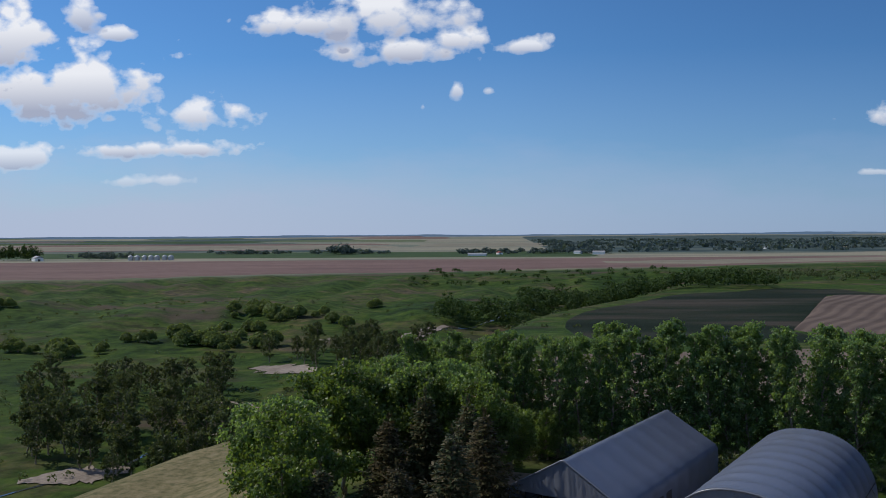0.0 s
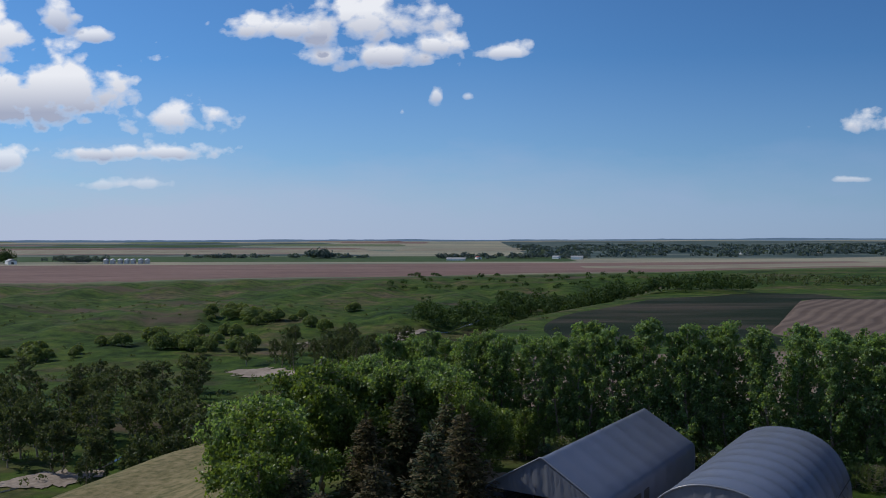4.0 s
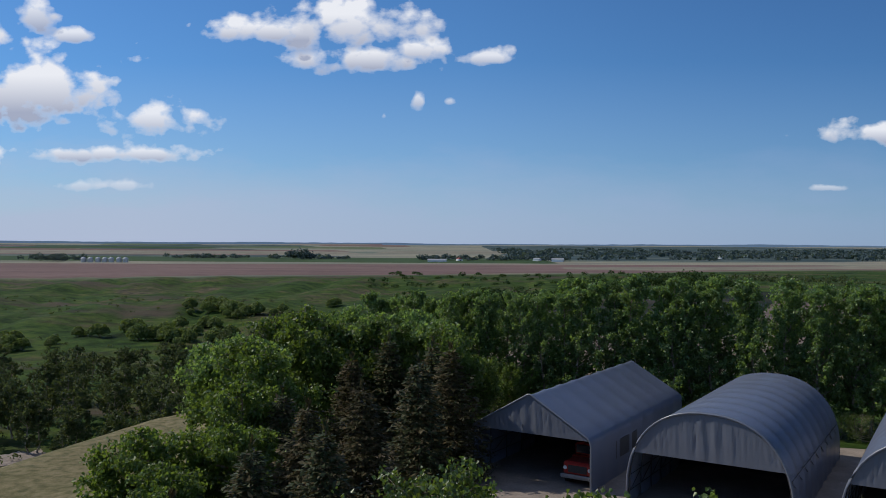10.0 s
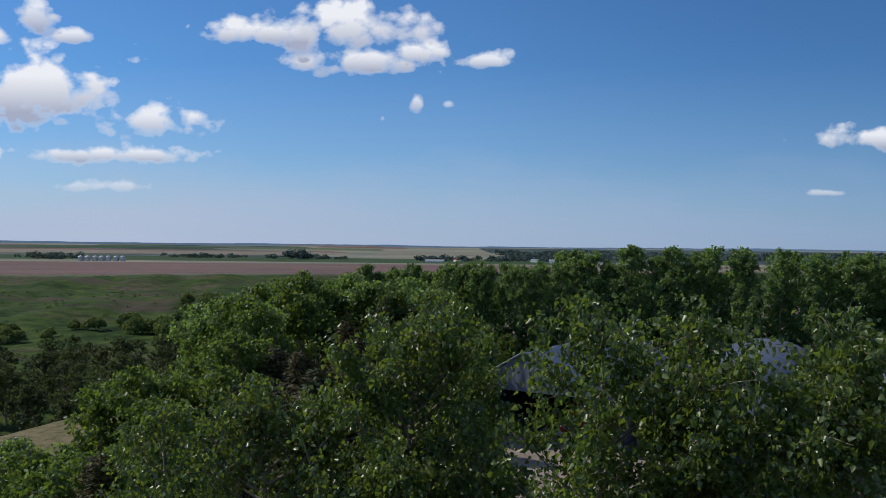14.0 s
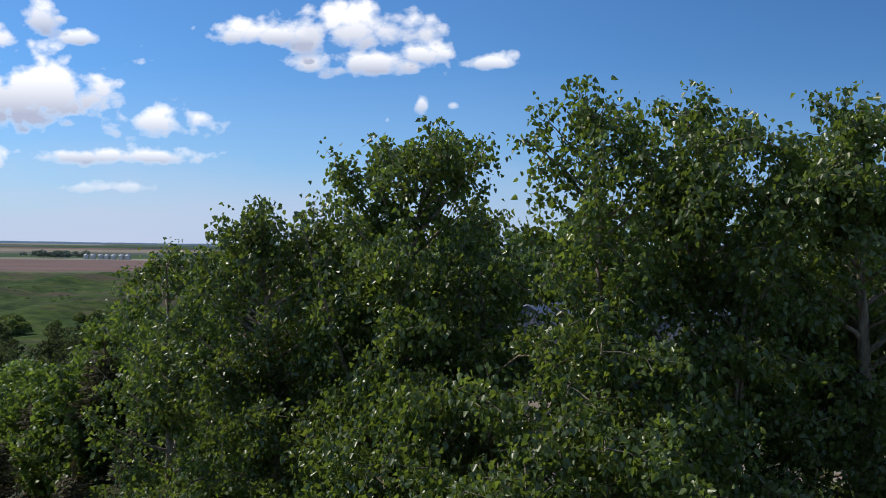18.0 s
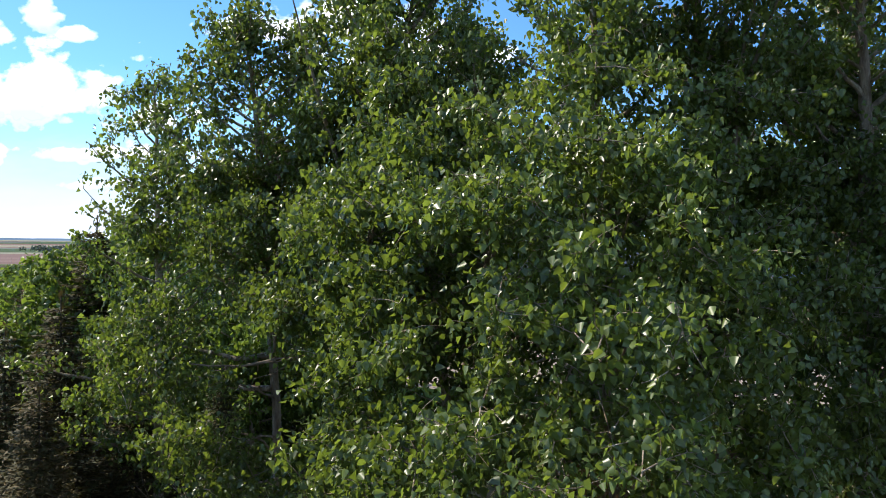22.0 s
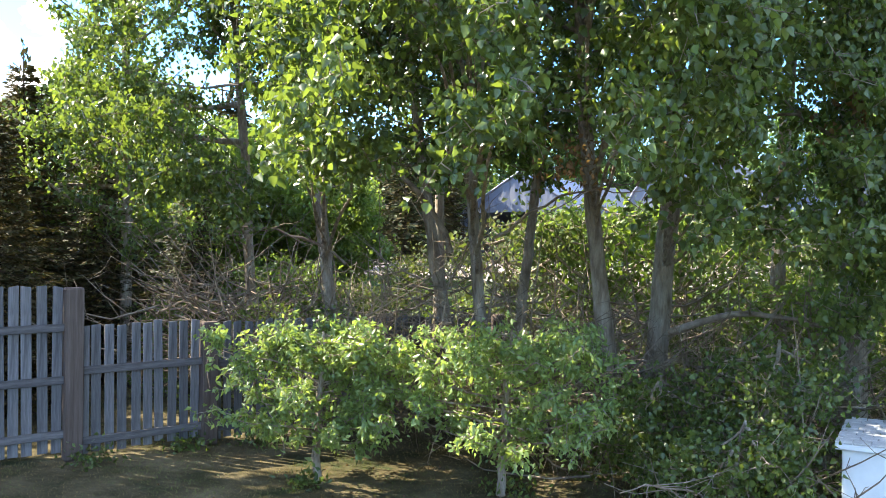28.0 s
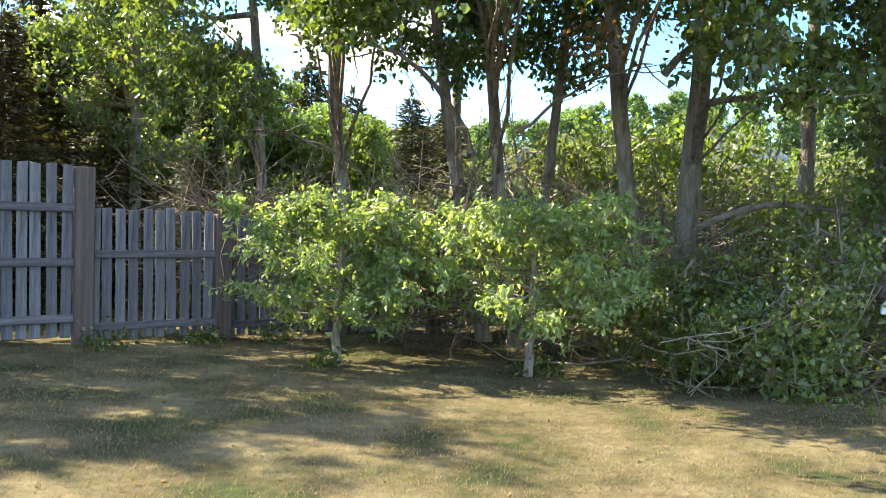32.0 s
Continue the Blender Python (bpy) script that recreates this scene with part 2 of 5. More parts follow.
M_VALLEY = leaf_material("valley_foliage", (0.036, 0.053, 0.024), (0.088, 0.112, 0.050), 0.6, 0.3, 0.2)
M_SPRUCE = leaf_material("spruce_needles", (0.026, 0.040, 0.016), (0.066, 0.082, 0.036), 0.6, 0.10, 0.2, (0.115, 0.082, 0.040))
M_SPRUCE_BROWN = leaf_material("browned_spruce_needles", (0.032, 0.034, 0.015), (0.078, 0.074, 0.034), 0.65, 0.12, 0.15, (0.118, 0.084, 0.042))
# distance haze is put into the bluish leaf colour of the far trees
M_HAZEWOOD = leaf_material("hazed_far_wood_foliage", (0.050, 0.078, 0.088), (0.090, 0.122, 0.126), 0.7, 0.2, 0.1)
M_RAVINE = leaf_material("ravine_foliage", (0.020, 0.042, 0.014), (0.052, 0.085, 0.030), 0.7, 0.25, 0.1)
M_DRYGRASS = leaf_material("dry_grass_blade", (0.14, 0.112, 0.056), (0.28, 0.222, 0.112), 0.7, 0.25, 0.2)
M_GREENGRASS = leaf_material("green_grass_blade", (0.07, 0.10, 0.03), (0.15, 0.18, 0.06), 0.6, 0.3, 0.2)
M_RUST = leaf_material("dead_leaf", (0.12, 0.07, 0.04), (0.24, 0.15, 0.09), 0.8, 0.25, 0.1)
M_BARK = rough_material("poplar_bark", [(0.32, (0.16, 0.118, 0.084)), (0.52, (0.34, 0.275, 0.21)), (0.72, (0.48, 0.42, 0.345))], 5, 0.9, 0.15, 26, 1.0, (1.6, 1.6, 0.4), 0.05)
M_TWIG = rough_material("dead_twigs", [(0.3, (0.12, 0.088, 0.064)), (0.7, (0.31, 0.25, 0.195))], 6, 0.9, 0.1, 50, 0.3)
M_SPRUCE_BARK = rough_material("spruce_bark", [(0.3, (0.05, 0.04, 0.03)), (0.7, (0.13, 0.10, 0.08))], 5, 0.95, 0.1, 40, 0.6)
M_FENCE = rough_material("weathered_fence_board", [(0.25, (0.060, 0.056, 0.057)), (0.5, (0.150, 0.144, 0.150)), (0.8, (0.26, 0.252, 0.262))], 3.2, 0.9, 0.15, 26, 0.5, (6, 6, 0.35), 0.006, "Object", 0.22)
M_POST = rough_material("weathered_fence_post", [(0.25, (0.070, 0.046, 0.038)), (0.6, (0.126, 0.096, 0.082)), (0.85, (0.21, 0.160, 0.135))], 4, 0.9, 0.15, 26, 0.5, (5, 5, 0.4), 0.006, "Object", 0.12)
M_RAIL = rough_material("weathered_fence_rail", [(0.25, (0.058, 0.052, 0.052)), (0.55, (0.125, 0.116, 0.118)), (0.85, (0.22, 0.205, 0.205))], 4, 0.9, 0.15, 26, 0.5, (0.5, 6, 6), 0.006, "Object", 0.2)
M_SAND = rough_material("creek_sand", [(0.3, (0.17, 0.14, 0.115)), (0.7, (0.33, 0.28, 0.245))], 0.15, 0.95, 0.1, 1.2, 0.5, (1, 1, 1), 0.2)
M_SOIL = rough_material("bare_field_soil", [(0.3, (0.132, 0.086, 0.078)), (0.7, (0.198, 0.130, 0.116))], 0.006, 0.95, 0.1, 0.09, 0.3, (1, 3, 1), 0.3)
M_TILL = rough_material("tilled_soil", [(0.3, (0.12, 0.09, 0.072)), (0.7, (0.20, 0.155, 0.125))], 0.03, 0.95, 0.1, 0.35, 0.4, (0.4, 3, 1), 0.4)
mat, nodes, links, p = material("furrowed_soil", 0.95, 0.1)
wave = nodes.new("ShaderNodeTexWave")
wave.inputs["Scale"].default_value, wave.inputs["Distortion"].default_value, wave.inputs["Detail"].default_value, wave.inputs["Detail Scale"].default_value = 0.075, 14.0, 3.0, 0.12
turned = nodes.new("ShaderNodeMapping")
turned.inputs["Rotation"].default_value = (0, 0, 0.5)
spot = nodes.new("ShaderNodeTexCoord")
links.new(spot.outputs["Object"], turned.inputs[0])
links.new(turned.outputs[0], wave.inputs[0])
rows = ramp(nodes, links, wave.outputs[0], [(0.2, (0.070, 0.050, 0.042)), (0.8, (0.150, 0.112, 0.092))])
rows = mix(nodes, links, 0.5, rows, ramp(nodes, links, noise_node(nodes, links, 0.03, 6), [(0.35, (0.075, 0.058, 0.048)), (0.65, (0.160, 0.120, 0.100))]))
links.new(rows, p.inputs["Base Color"])
bump(nodes, links, p, wave.outputs[0], 0.5, 0.3)
M_FURROW = mat
M_DARKSOIL = rough_material("dark_soil", [(0.38, (0.006, 0.012, 0.004)), (0.50, (0.013, 0.020, 0.009)), (0.62, (0.050, 0.042, 0.032))], 0.014, 0.95, 0.1, 0.3, 0.4, (0.5, 2, 1), 0.4)
M_CROP = rough_material("young_crop", [(0.3, (0.085, 0.115, 0.060)), (0.7, (0.125, 0.150, 0.085))], 0.004, 0.95, 0.1, 0.05, 0.2)
M_CROPDARK = rough_material("dark_green_crop", [(0.3, (0.034, 0.066, 0.026)), (0.7, (0.058, 0.092, 0.038))], 0.004, 0.95, 0.1, 0.05, 0.2)
M_STUBBLE = rough_material("pale_stubble", [(0.3, (0.18, 0.168, 0.128)), (0.7, (0.255, 0.228, 0.170))], 0.003, 0.95, 0.1, 0.04, 0.2)
# woods on the far plain; their blue cast is painted-in distance haze
M_FARWOOD_HAZED = rough_material("hazed_far_woods_ground", [(0.38, (0.030, 0.052, 0.056)), (0.52, (0.060, 0.088, 0.085)), (0.66, (0.125, 0.140, 0.120))], 0.009, 0.95, 0.1, 0.05, 0.2, (0.4, 1, 1))
M_GRAVEL = rough_material("yard_gravel", [(0.3, (0.20, 0.165, 0.14)), (0.7, (0.32, 0.27, 0.235))], 0.6, 0.95, 0.1, 12, 0.5, (1, 1, 1), 0.02)


def fabric(name, base, through):
    mat, nodes, links, p = material(name, 0.34, 0.6)
    a = noise_node(nodes, links, 0.5, 5, 0.6, "Object", (1, 1, 0.5))
    b = noise_node(nodes, links, 9, 4, 0.6)
    col = ramp(nodes, links, a, [(0.3, tuple(c * 0.86 for c in base)), (0.7, base)])
    links.new(col, p.inputs["Base Color"])
    bump(nodes, links, p, b, 0.15, 0.02)
    t = nodes.new("ShaderNodeBsdfTranslucent")
    t.inputs[0].default_value = (*base, 1)
    s = nodes.new("ShaderNodeMixShader")
    s.inputs[0].default_value = through
    links.new(p.outputs[0], s.inputs[1])
    links.new(t.outputs[0], s.inputs[2])
    links.new(s.outputs[0], nodes["Material Output"].inputs[0])
    return mat


M_COVER = fabric("grey_fabric_cover", (0.130, 0.150, 0.210), 0.05)
M_VALANCE = fabric("grey_fabric_front", (0.155, 0.168, 0.205), 0.05)


def plain(name, col, rough=0.5, metal=0.0, spec=0.4, worn=0.2):
    mat, nodes, links, p = material(name, rough, spec, metal)
    a = noise_node(nodes, links, 5, 5, 0.65)
    links.new(ramp(nodes, links, a, [(0.3, tuple(c * (1 - worn) for c in col)), (0.7, tuple(min(1, c * (1 + worn * 0.5)) for c in col))]), p.inputs["Base Color"])
    return mat


M_STEEL = plain("galvanised_steel", (0.42, 0.43, 0.45), 0.45, 0.8)
M_PIPE = plain("dark_steel_pipe", (0.08, 0.08, 0.085), 0.5, 0.6)
M_RED = plain("red_truck_paint", (0.45, 0.035, 0.025), 0.35)
M_RUBBER = plain("tyre_rubber", (0.02, 0.02, 0.02), 0.9)
M_GLASS = plain("dark_window_glass", (0.02, 0.025, 0.03), 0.08, 0.0, 0.6)
M_WHITE = plain("white_paint", (0.78, 0.78, 0.77), 0.6, 0, 0.3, 0.08)
M_SHINGLE = rough_material("pale_shingle", [(0.3, (0.42, 0.42, 0.41)), (0.7, (0.60, 0.60, 0.58))], 6, 0.9, 0.2, 80, 0.4, (1, 1, 1), 0.004, "Object", 0.12)
M_ROOFGREY = plain("grey_sheet_roof", (0.30, 0.31, 0.33), 0.6)
M_REDROOF = plain("dull_red_barn_paint", (0.24, 0.06, 0.045), 0.8)

mat, nodes, links, p = material("creek_water", 0.06, 0.5)
p.inputs["Base Color"].default_value = (0.05, 0.06, 0.065, 1)
bump(nodes, links, p, noise_node(nodes, links, 1.2, 3), 0.15, 0.05)
M_WATER = mat


# ---------------------------------------------------------------- mesh helpers
def mesh_of(name, verts, faces, mat, smooth=False):
    me = bpy.data.meshes.new(name)
    me.from_pydata([tuple(v) for v in verts], [], [tuple(f) for f in faces])
    me.materials.append(mat)
    if smooth:
        me.polygons.foreach_set("use_smooth", [True] * len(me.polygons))
    me.update()
    return me


def fast_mesh(name, verts, faces, mat, smooth=False):
    """A mesh from arrays: verts (n, 3), faces (m, 3 or 4)."""
    me = bpy.data.meshes.new(name)
    verts, faces = np.asarray(verts, np.float32), np.asarray(faces, np.int32)
    m, k = faces.shape
    me.vertices.add(len(verts))
    me.vertices.foreach_set("co", verts.ravel())
    me.loops.add(m * k)
    me.loops.foreach_set("vertex_index", faces.ravel())
    me.polygons.add(m)
    me.polygons.foreach_set("loop_start", np.arange(0, m * k, k, dtype=np.int32))
    me.polygons.foreach_set("loop_total", np.full(m, k, np.int32))
    if smooth:
        me.polygons.foreach_set("use_smooth", np.ones(m, bool))
    me.materials.append(mat)
    me.update(calc_edges=True)
    return me


def part(name, data, parent, label="", kind=""):
    ob = new(name, data)
    ob.parent = parent
    return tagged(ob, label=label, kind=kind)


def thing(name, at, label, category, group="", kind="", turn=0.0, scale=1.0):
    ob = new(name)
    ob.location, ob.rotation_euler, ob.scale = at, (0, 0, turn), (scale,) * 3
    ob.empty_display_size = 0.2
    return tagged(ob, label, category, group, kind)


def bm_mesh(name, bm, mat, smooth=False):
    me = bpy.data.meshes.new(name)
    bm.to_mesh(me)
    bm.free()
    me.materials.append(mat)
    if smooth:
        me.polygons.foreach_set("use_smooth", [True] * len(me.polygons))
    return me


def box_bm(size, at=(0, 0, 0), bevel=0.0, bm=None, turn=None):
    bm = bm or bmesh.new()
    m = Matrix.Translation(at) @ (turn or Matrix()) @ Matrix.Diagonal((*size, 1))
    r = bmesh.ops.create_cube(bm, size=1.0, matrix=m)
    if bevel:
        es = list({e for v in r["verts"] for e in v.link_edges})
        bmesh.ops.bevel(bm, geom=es, offset=bevel, segments=1, affect="EDGES")
    return bm


def tubes(paths, sides=6):
    """Verts and quads of tapered tubes along paths: lists of (points, radii)."""
    vs, fs, base = [], [], 0
    ang = np.linspace(0, 2 * np.pi, sides, endpoint=False)
    for pts, radii in paths:
        pts, radii = np.asarray(pts, float), np.asarray(radii, float)
        d = np.gradient(pts, axis=0)
        d /= np.linalg.norm(d, axis=1)[:, None] + 1e-9
        ref = np.where(np.abs(d[:, 2:3]) > 0.9, [[1.0, 0, 0]], [[0, 0, 1.0]])
        a = np.cross(d, ref)
        a /= np.linalg.norm(a, axis=1)[:, None] + 1e-9
        b = np.cross(d, a)
        ring = pts[:, None] + radii[:, None, None] * (np.cos(ang)[None, :, None] * a[:, None] + np.sin(ang)[None, :, None] * b[:, None])
        n = len(pts)
        vs.append(ring.reshape(-1, 3))
        i = np.arange(n - 1)[:, None] * sides + np.arange(sides)[None]
        j = np.arange(n - 1)[:, None] * sides + (np.arange(sides)[None] + 1) % sides
        fs.append(np.stack([i, j, j + sides, i + sides], -1).reshape(-1, 4) + base)
        base += n * sides
    return np.concatenate(vs), np.concatenate(fs)


def leaves(rng, at, size, hang=0.6, narrow=0.75, fold=0.18, spread=0.35, rounded=False):
    """Folded four-cornered blades at the given points, mostly hanging. Verts and triangles."""
    n = len(at)
    tip = rng.normal(size=(n, 3)) * 0.6
    tip[:, 2] -= hang
    tip /= np.linalg.norm(tip, axis=1)[:, None]
    side = np.cross(tip, rng.normal(size=(n, 3)))
    side /= np.linalg.norm(side, axis=1)[:, None] + 1e-9
    up = np.cross(side, tip)
    s = (size * (1 + spread * (rng.random(n) * 2 - 1)))[:, None]
    w = s * narrow * 0.5
    bend = up * s * fold
    if rounded:
        low, high = tip * s * 0.20 + bend * 0.9, tip * s * 0.60 + bend * 0.6
        v = np.stack([at + tip * s * 0.06, at + low + side * w * 0.96, at + high + side * w * 0.62, at + tip * s, at + high - side * w * 0.62, at + low - side * w * 0.96], 1).reshape(-1, 3)
        i = np.arange(n)[:, None] * 6
        return v, np.concatenate([i + [[0, 1, 2, 3]], i + [[0, 3, 4, 5]]], 1).reshape(-1, 4)
    v = np.stack([at, at + tip * s * 0.36 + side * w + bend, at + tip * s, at + tip * s * 0.36 - side * w + bend], 1).reshape(-1, 3)
    i = np.arange(n)[:, None] * 4
    f = np.concatenate([i + [[0, 1, 2]], i + [[0, 2, 3]]], 1).reshape(-1, 3)
    return v, f


def facing_leaves(rng, at, out, size, loose=0.55):
    """Four-cornered sprays of foliage that face outwards from their crown. Verts and quads."""
    n = len(at)
    nrm = out / (np.linalg.norm(out, axis=1)[:, None] + 1e-9) + rng.normal(size=(n, 3)) * loose
    nrm /= np.linalg.norm(nrm, axis=1)[:, None]
    a = np.cross(nrm, rng.normal(size=(n, 3)))
    a /= np.linalg.norm(a, axis=1)[:, None] + 1e-9
    b = np.cross(nrm, a)
    s = (size * (0.6 + 0.8 * rng.random(n)))[:, None] * 0.5
    v = np.stack([at - a * s, at - b * s * 0.7, at + a * s, at + b * s * 0.7], 1).reshape(-1, 3)
    return v, np.arange(4 * n).reshape(-1, 4)


def curve_pts(a, b, sag, n, rng, wander=0.04):
    """A wandering line from a to b, bowed by sag."""
    a, b = np.asarray(a, float), np.asarray(b, float)
    t = np.linspace(0, 1, n)[:, None]
    p = a + (b - a) * t + np.asarray(sag, float) * (4 * t * (1 - t))
    w = rng.normal(size=(n, 3)) * wander * np.linalg.norm(b - a)
    w[0] = 0
    return p + np.cumsum(w, 0) * 0.3


def along(pts, s):
    k = np.clip(s, 0, 1) * (len(pts) - 1)
    i = np.minimum(k.astype(int), len(pts) - 2)
    f = (k - i)[:, None]
    return pts[i] * (1 - f) + pts[i + 1] * f


def broadleaf(rng, height, radius, crown_from, limbs, twigs, per_twig, leaf, lean=(0, 0), trunk_r=0.14, reach=(), profile=None,
              twig_len=0.55, cloud=0.16, hang=0.6, narrow=0.78, bare=0, rise=0.55, sides=7, via=None, rounded=False, boughs_to=(), slim=1.0, peak=0.45):
    """Arrays of a tree that stands at the origin: trunk, limbs and leaves.
    reach: further limbs as (height, azimuth in degrees, length, droop); boughs_to: tips of long arching boughs."""
    top = np.array([lean[0], lean[1], height])
    trunk = curve_pts((0, 0, -0.15), top * (1, 1, 0.97), (lean[0] * 0.08, lean[1] * 0.08, 0), 14, rng, 0.03)
    tr = trunk_r * (1 - np.linspace(0, 1, 14)) ** 0.75 + 0.012
    if via is not None:
        z = np.linspace(-0.15, height * 0.97, 30)
        line = [np.interp(z, [-0.15, via[2], height], [0, via[i], lean[i]]) for i in (0, 1)]
        line = [np.convolve(np.pad(q, 2, "reflect", reflect_type="odd"), np.ones(5) / 5, "valid") for q in line]
        wob = np.cumsum(rng.normal(size=(30, 2)) * 0.012, 0)
        trunk = np.stack([line[0] + wob[:, 0], line[1] + wob[:, 1], z], -1)
        tr = (trunk_r * (1 - np.linspace(0, 1, 30)) ** 0.75 + 0.012) * (1 + rng.normal(size=30) * 0.05)
    tr[0] *= 1.35
    paths, tips = [], []
    specs = []
    for i in range(limbs):
        h = crown_from + (1.01 - crown_from) * (i + rng.random()) / limbs
        c = min(1.0, (h - crown_from) / (1.01 - crown_from))
        shape = profile(c) if profile else (math.sin(math.pi * min(1, 0.12 + c * 0.86)) ** 0.7)
        specs.append((min(h * 0.99, 0.985), i * 137.5 + rng.normal() * 25, radius * shape * (0.75 + 0.5 * rng.random()), rise * (0.4 + c)))
    for h, az, length, droop in reach:
        specs.append((h / height, az, length, -droop))
    for h, az, length, up in specs:
        a = along(trunk, np.array([h]))[0]
        az = math.radians(az)
        b = a + np.array([math.sin(az) * length, math.cos(az) * length, length * up])
        b[2] = min(b[2], height - peak * float(np.hypot(b[0] - top[0], b[1] - top[1])) - 0.15 * rng.random())
        bow = (0, 0, 0.10 * length if up < 0 else -0.06 * length)
        limb = curve_pts(a, b, bow, 8, rng, 0.05)
        r0 = max(0.009, 0.022 * slim * length * (1.2 if up > 0 else 1.0))
        paths.append((limb, np.linspace(r0, 0.006, 8)))
        tips.append((limb, length))
    boughs = []
    for limb, length in tips:
        boughs.append((limb, length))
        if length > 2.4:
            for s in 0.3 + 0.7 * rng.random(int(length * 2.2)):
                q = along(limb, np.array([s]))[0]
                d = rng.normal(size=3) * (1, 1, 0.45)
                d = d / np.linalg.norm(d) * (0.7 + 0.7 * rng.random())
                sub = curve_pts(q, q + d, (0, 0, -0.05), 5, rng, 0.06)
                paths.append((sub, np.linspace(0.013, 0.004, 5)))
                boughs.append((sub, 1.2))
    leaf_at = []
    for tip in boughs_to:
        tip = np.asarray(tip, float)
        out = float(np.hypot(tip[0] - lean[0] * 0.4, tip[1] - lean[1] * 0.4))
        h = min(max(0.22 * height, tip[2] - 0.22 * out + 0.3 * rng.normal()), 0.93 * height)
        a = along(trunk, np.array([h / height]))[0]
        limb = curve_pts(a, tip, (0, 0, 0.10 * out), 10, rng, 0.03)
        limb[-1, 2] -= 0.12
        reach_r = 0.007 + 0.0042 * np.linalg.norm(tip - a)
        paths.append((limb, np.linspace(reach_r, 0.005, 10)))
        keep = limb[5:] if out > 1.6 else limb[3:]
        boughs.append((keep, 1.2))
        for s in (0.35, 0.65, 0.95):
            q = along(keep, np.array([s]))[0]
            d = rng.normal(size=3) * (1, 0.8, 0.6) + [0, -0.25, -0.1]
            d = d / np.linalg.norm(d) * (0.35 + 0.35 * rng.random())
            sub = curve_pts(q, q + d, (0, 0, 0.04), 4, rng, 0.05)
            paths.append((sub, np.linspace(0.008, 0.003, 4)))
            boughs.append((sub, 0.5))
    for limb, length in boughs:
        k = max(3, int(twigs * (0.5 + 0.5 * length)))
        s = 0.2 + 0.8 * rng.random(k) ** 0.8
        s[0] = 1.0
        for q in along(limb, s):
            d = rng.normal(size=3) * (1, 1, 0.8)
            d /= np.linalg.norm(d)
            e = q + d * twig_len * (0.4 + 0.8 * rng.random())
            paths.append((np.array([q, (q + e) / 2 + rng.normal(size=3) * 0.02, e]), np.array([0.006, 0.004, 0.0025])))
            m = int(per_twig * (0.6 + 0.8 * rng.random()))
            t = rng.random(m)[:, None] ** 0.6
            leaf_at.append(q + (e - q) * t + rng.normal(size=(m, 3)) * cloud * (0.5 + 0.6 * t))
    m = max(4, int(per_twig))
    leaf_at.append(top + rng.normal(size=(m, 3)) * (cloud, cloud, cloud * 1.5))
    at = np.concatenate(leaf_at)
    lid = height + 0.15 - 0.7 * peak * np.hypot(at[:, 0] - top[0], at[:, 1] - top[1])
    over = at[:, 2] > lid
    at[over, 2] = lid[over] - 0.6 * (at[over, 2] - lid[over])
    return tubes([(trunk, tr)], sides + 2), tubes(paths, 4 if leaf > 0.12 else 5), leaves(rng, at, leaf, hang, narrow, rounded=rounded)


def tree_meshes(name, arrays, leaf_mat, bark=None):
    trunk, limbs, crown = arrays
    return (fast_mesh(name + "_trunk", *trunk, bark or M_BARK, True), fast_mesh(name + "_limbs", *limbs, bark or M_BARK, True),
            fast_mesh(name + "_crown", *crown, leaf_mat))


def plant(name, at, meshes, label, category="tree", group="", turn=0.0, scale=1.0):
    ob = thing(name, at, label, category, group, "", turn, scale)
    for key, me in zip(("trunk", "branching", "crown"), meshes):
        part(key, me, ob, kind="" if key == "trunk" else "stuff")
    return ob


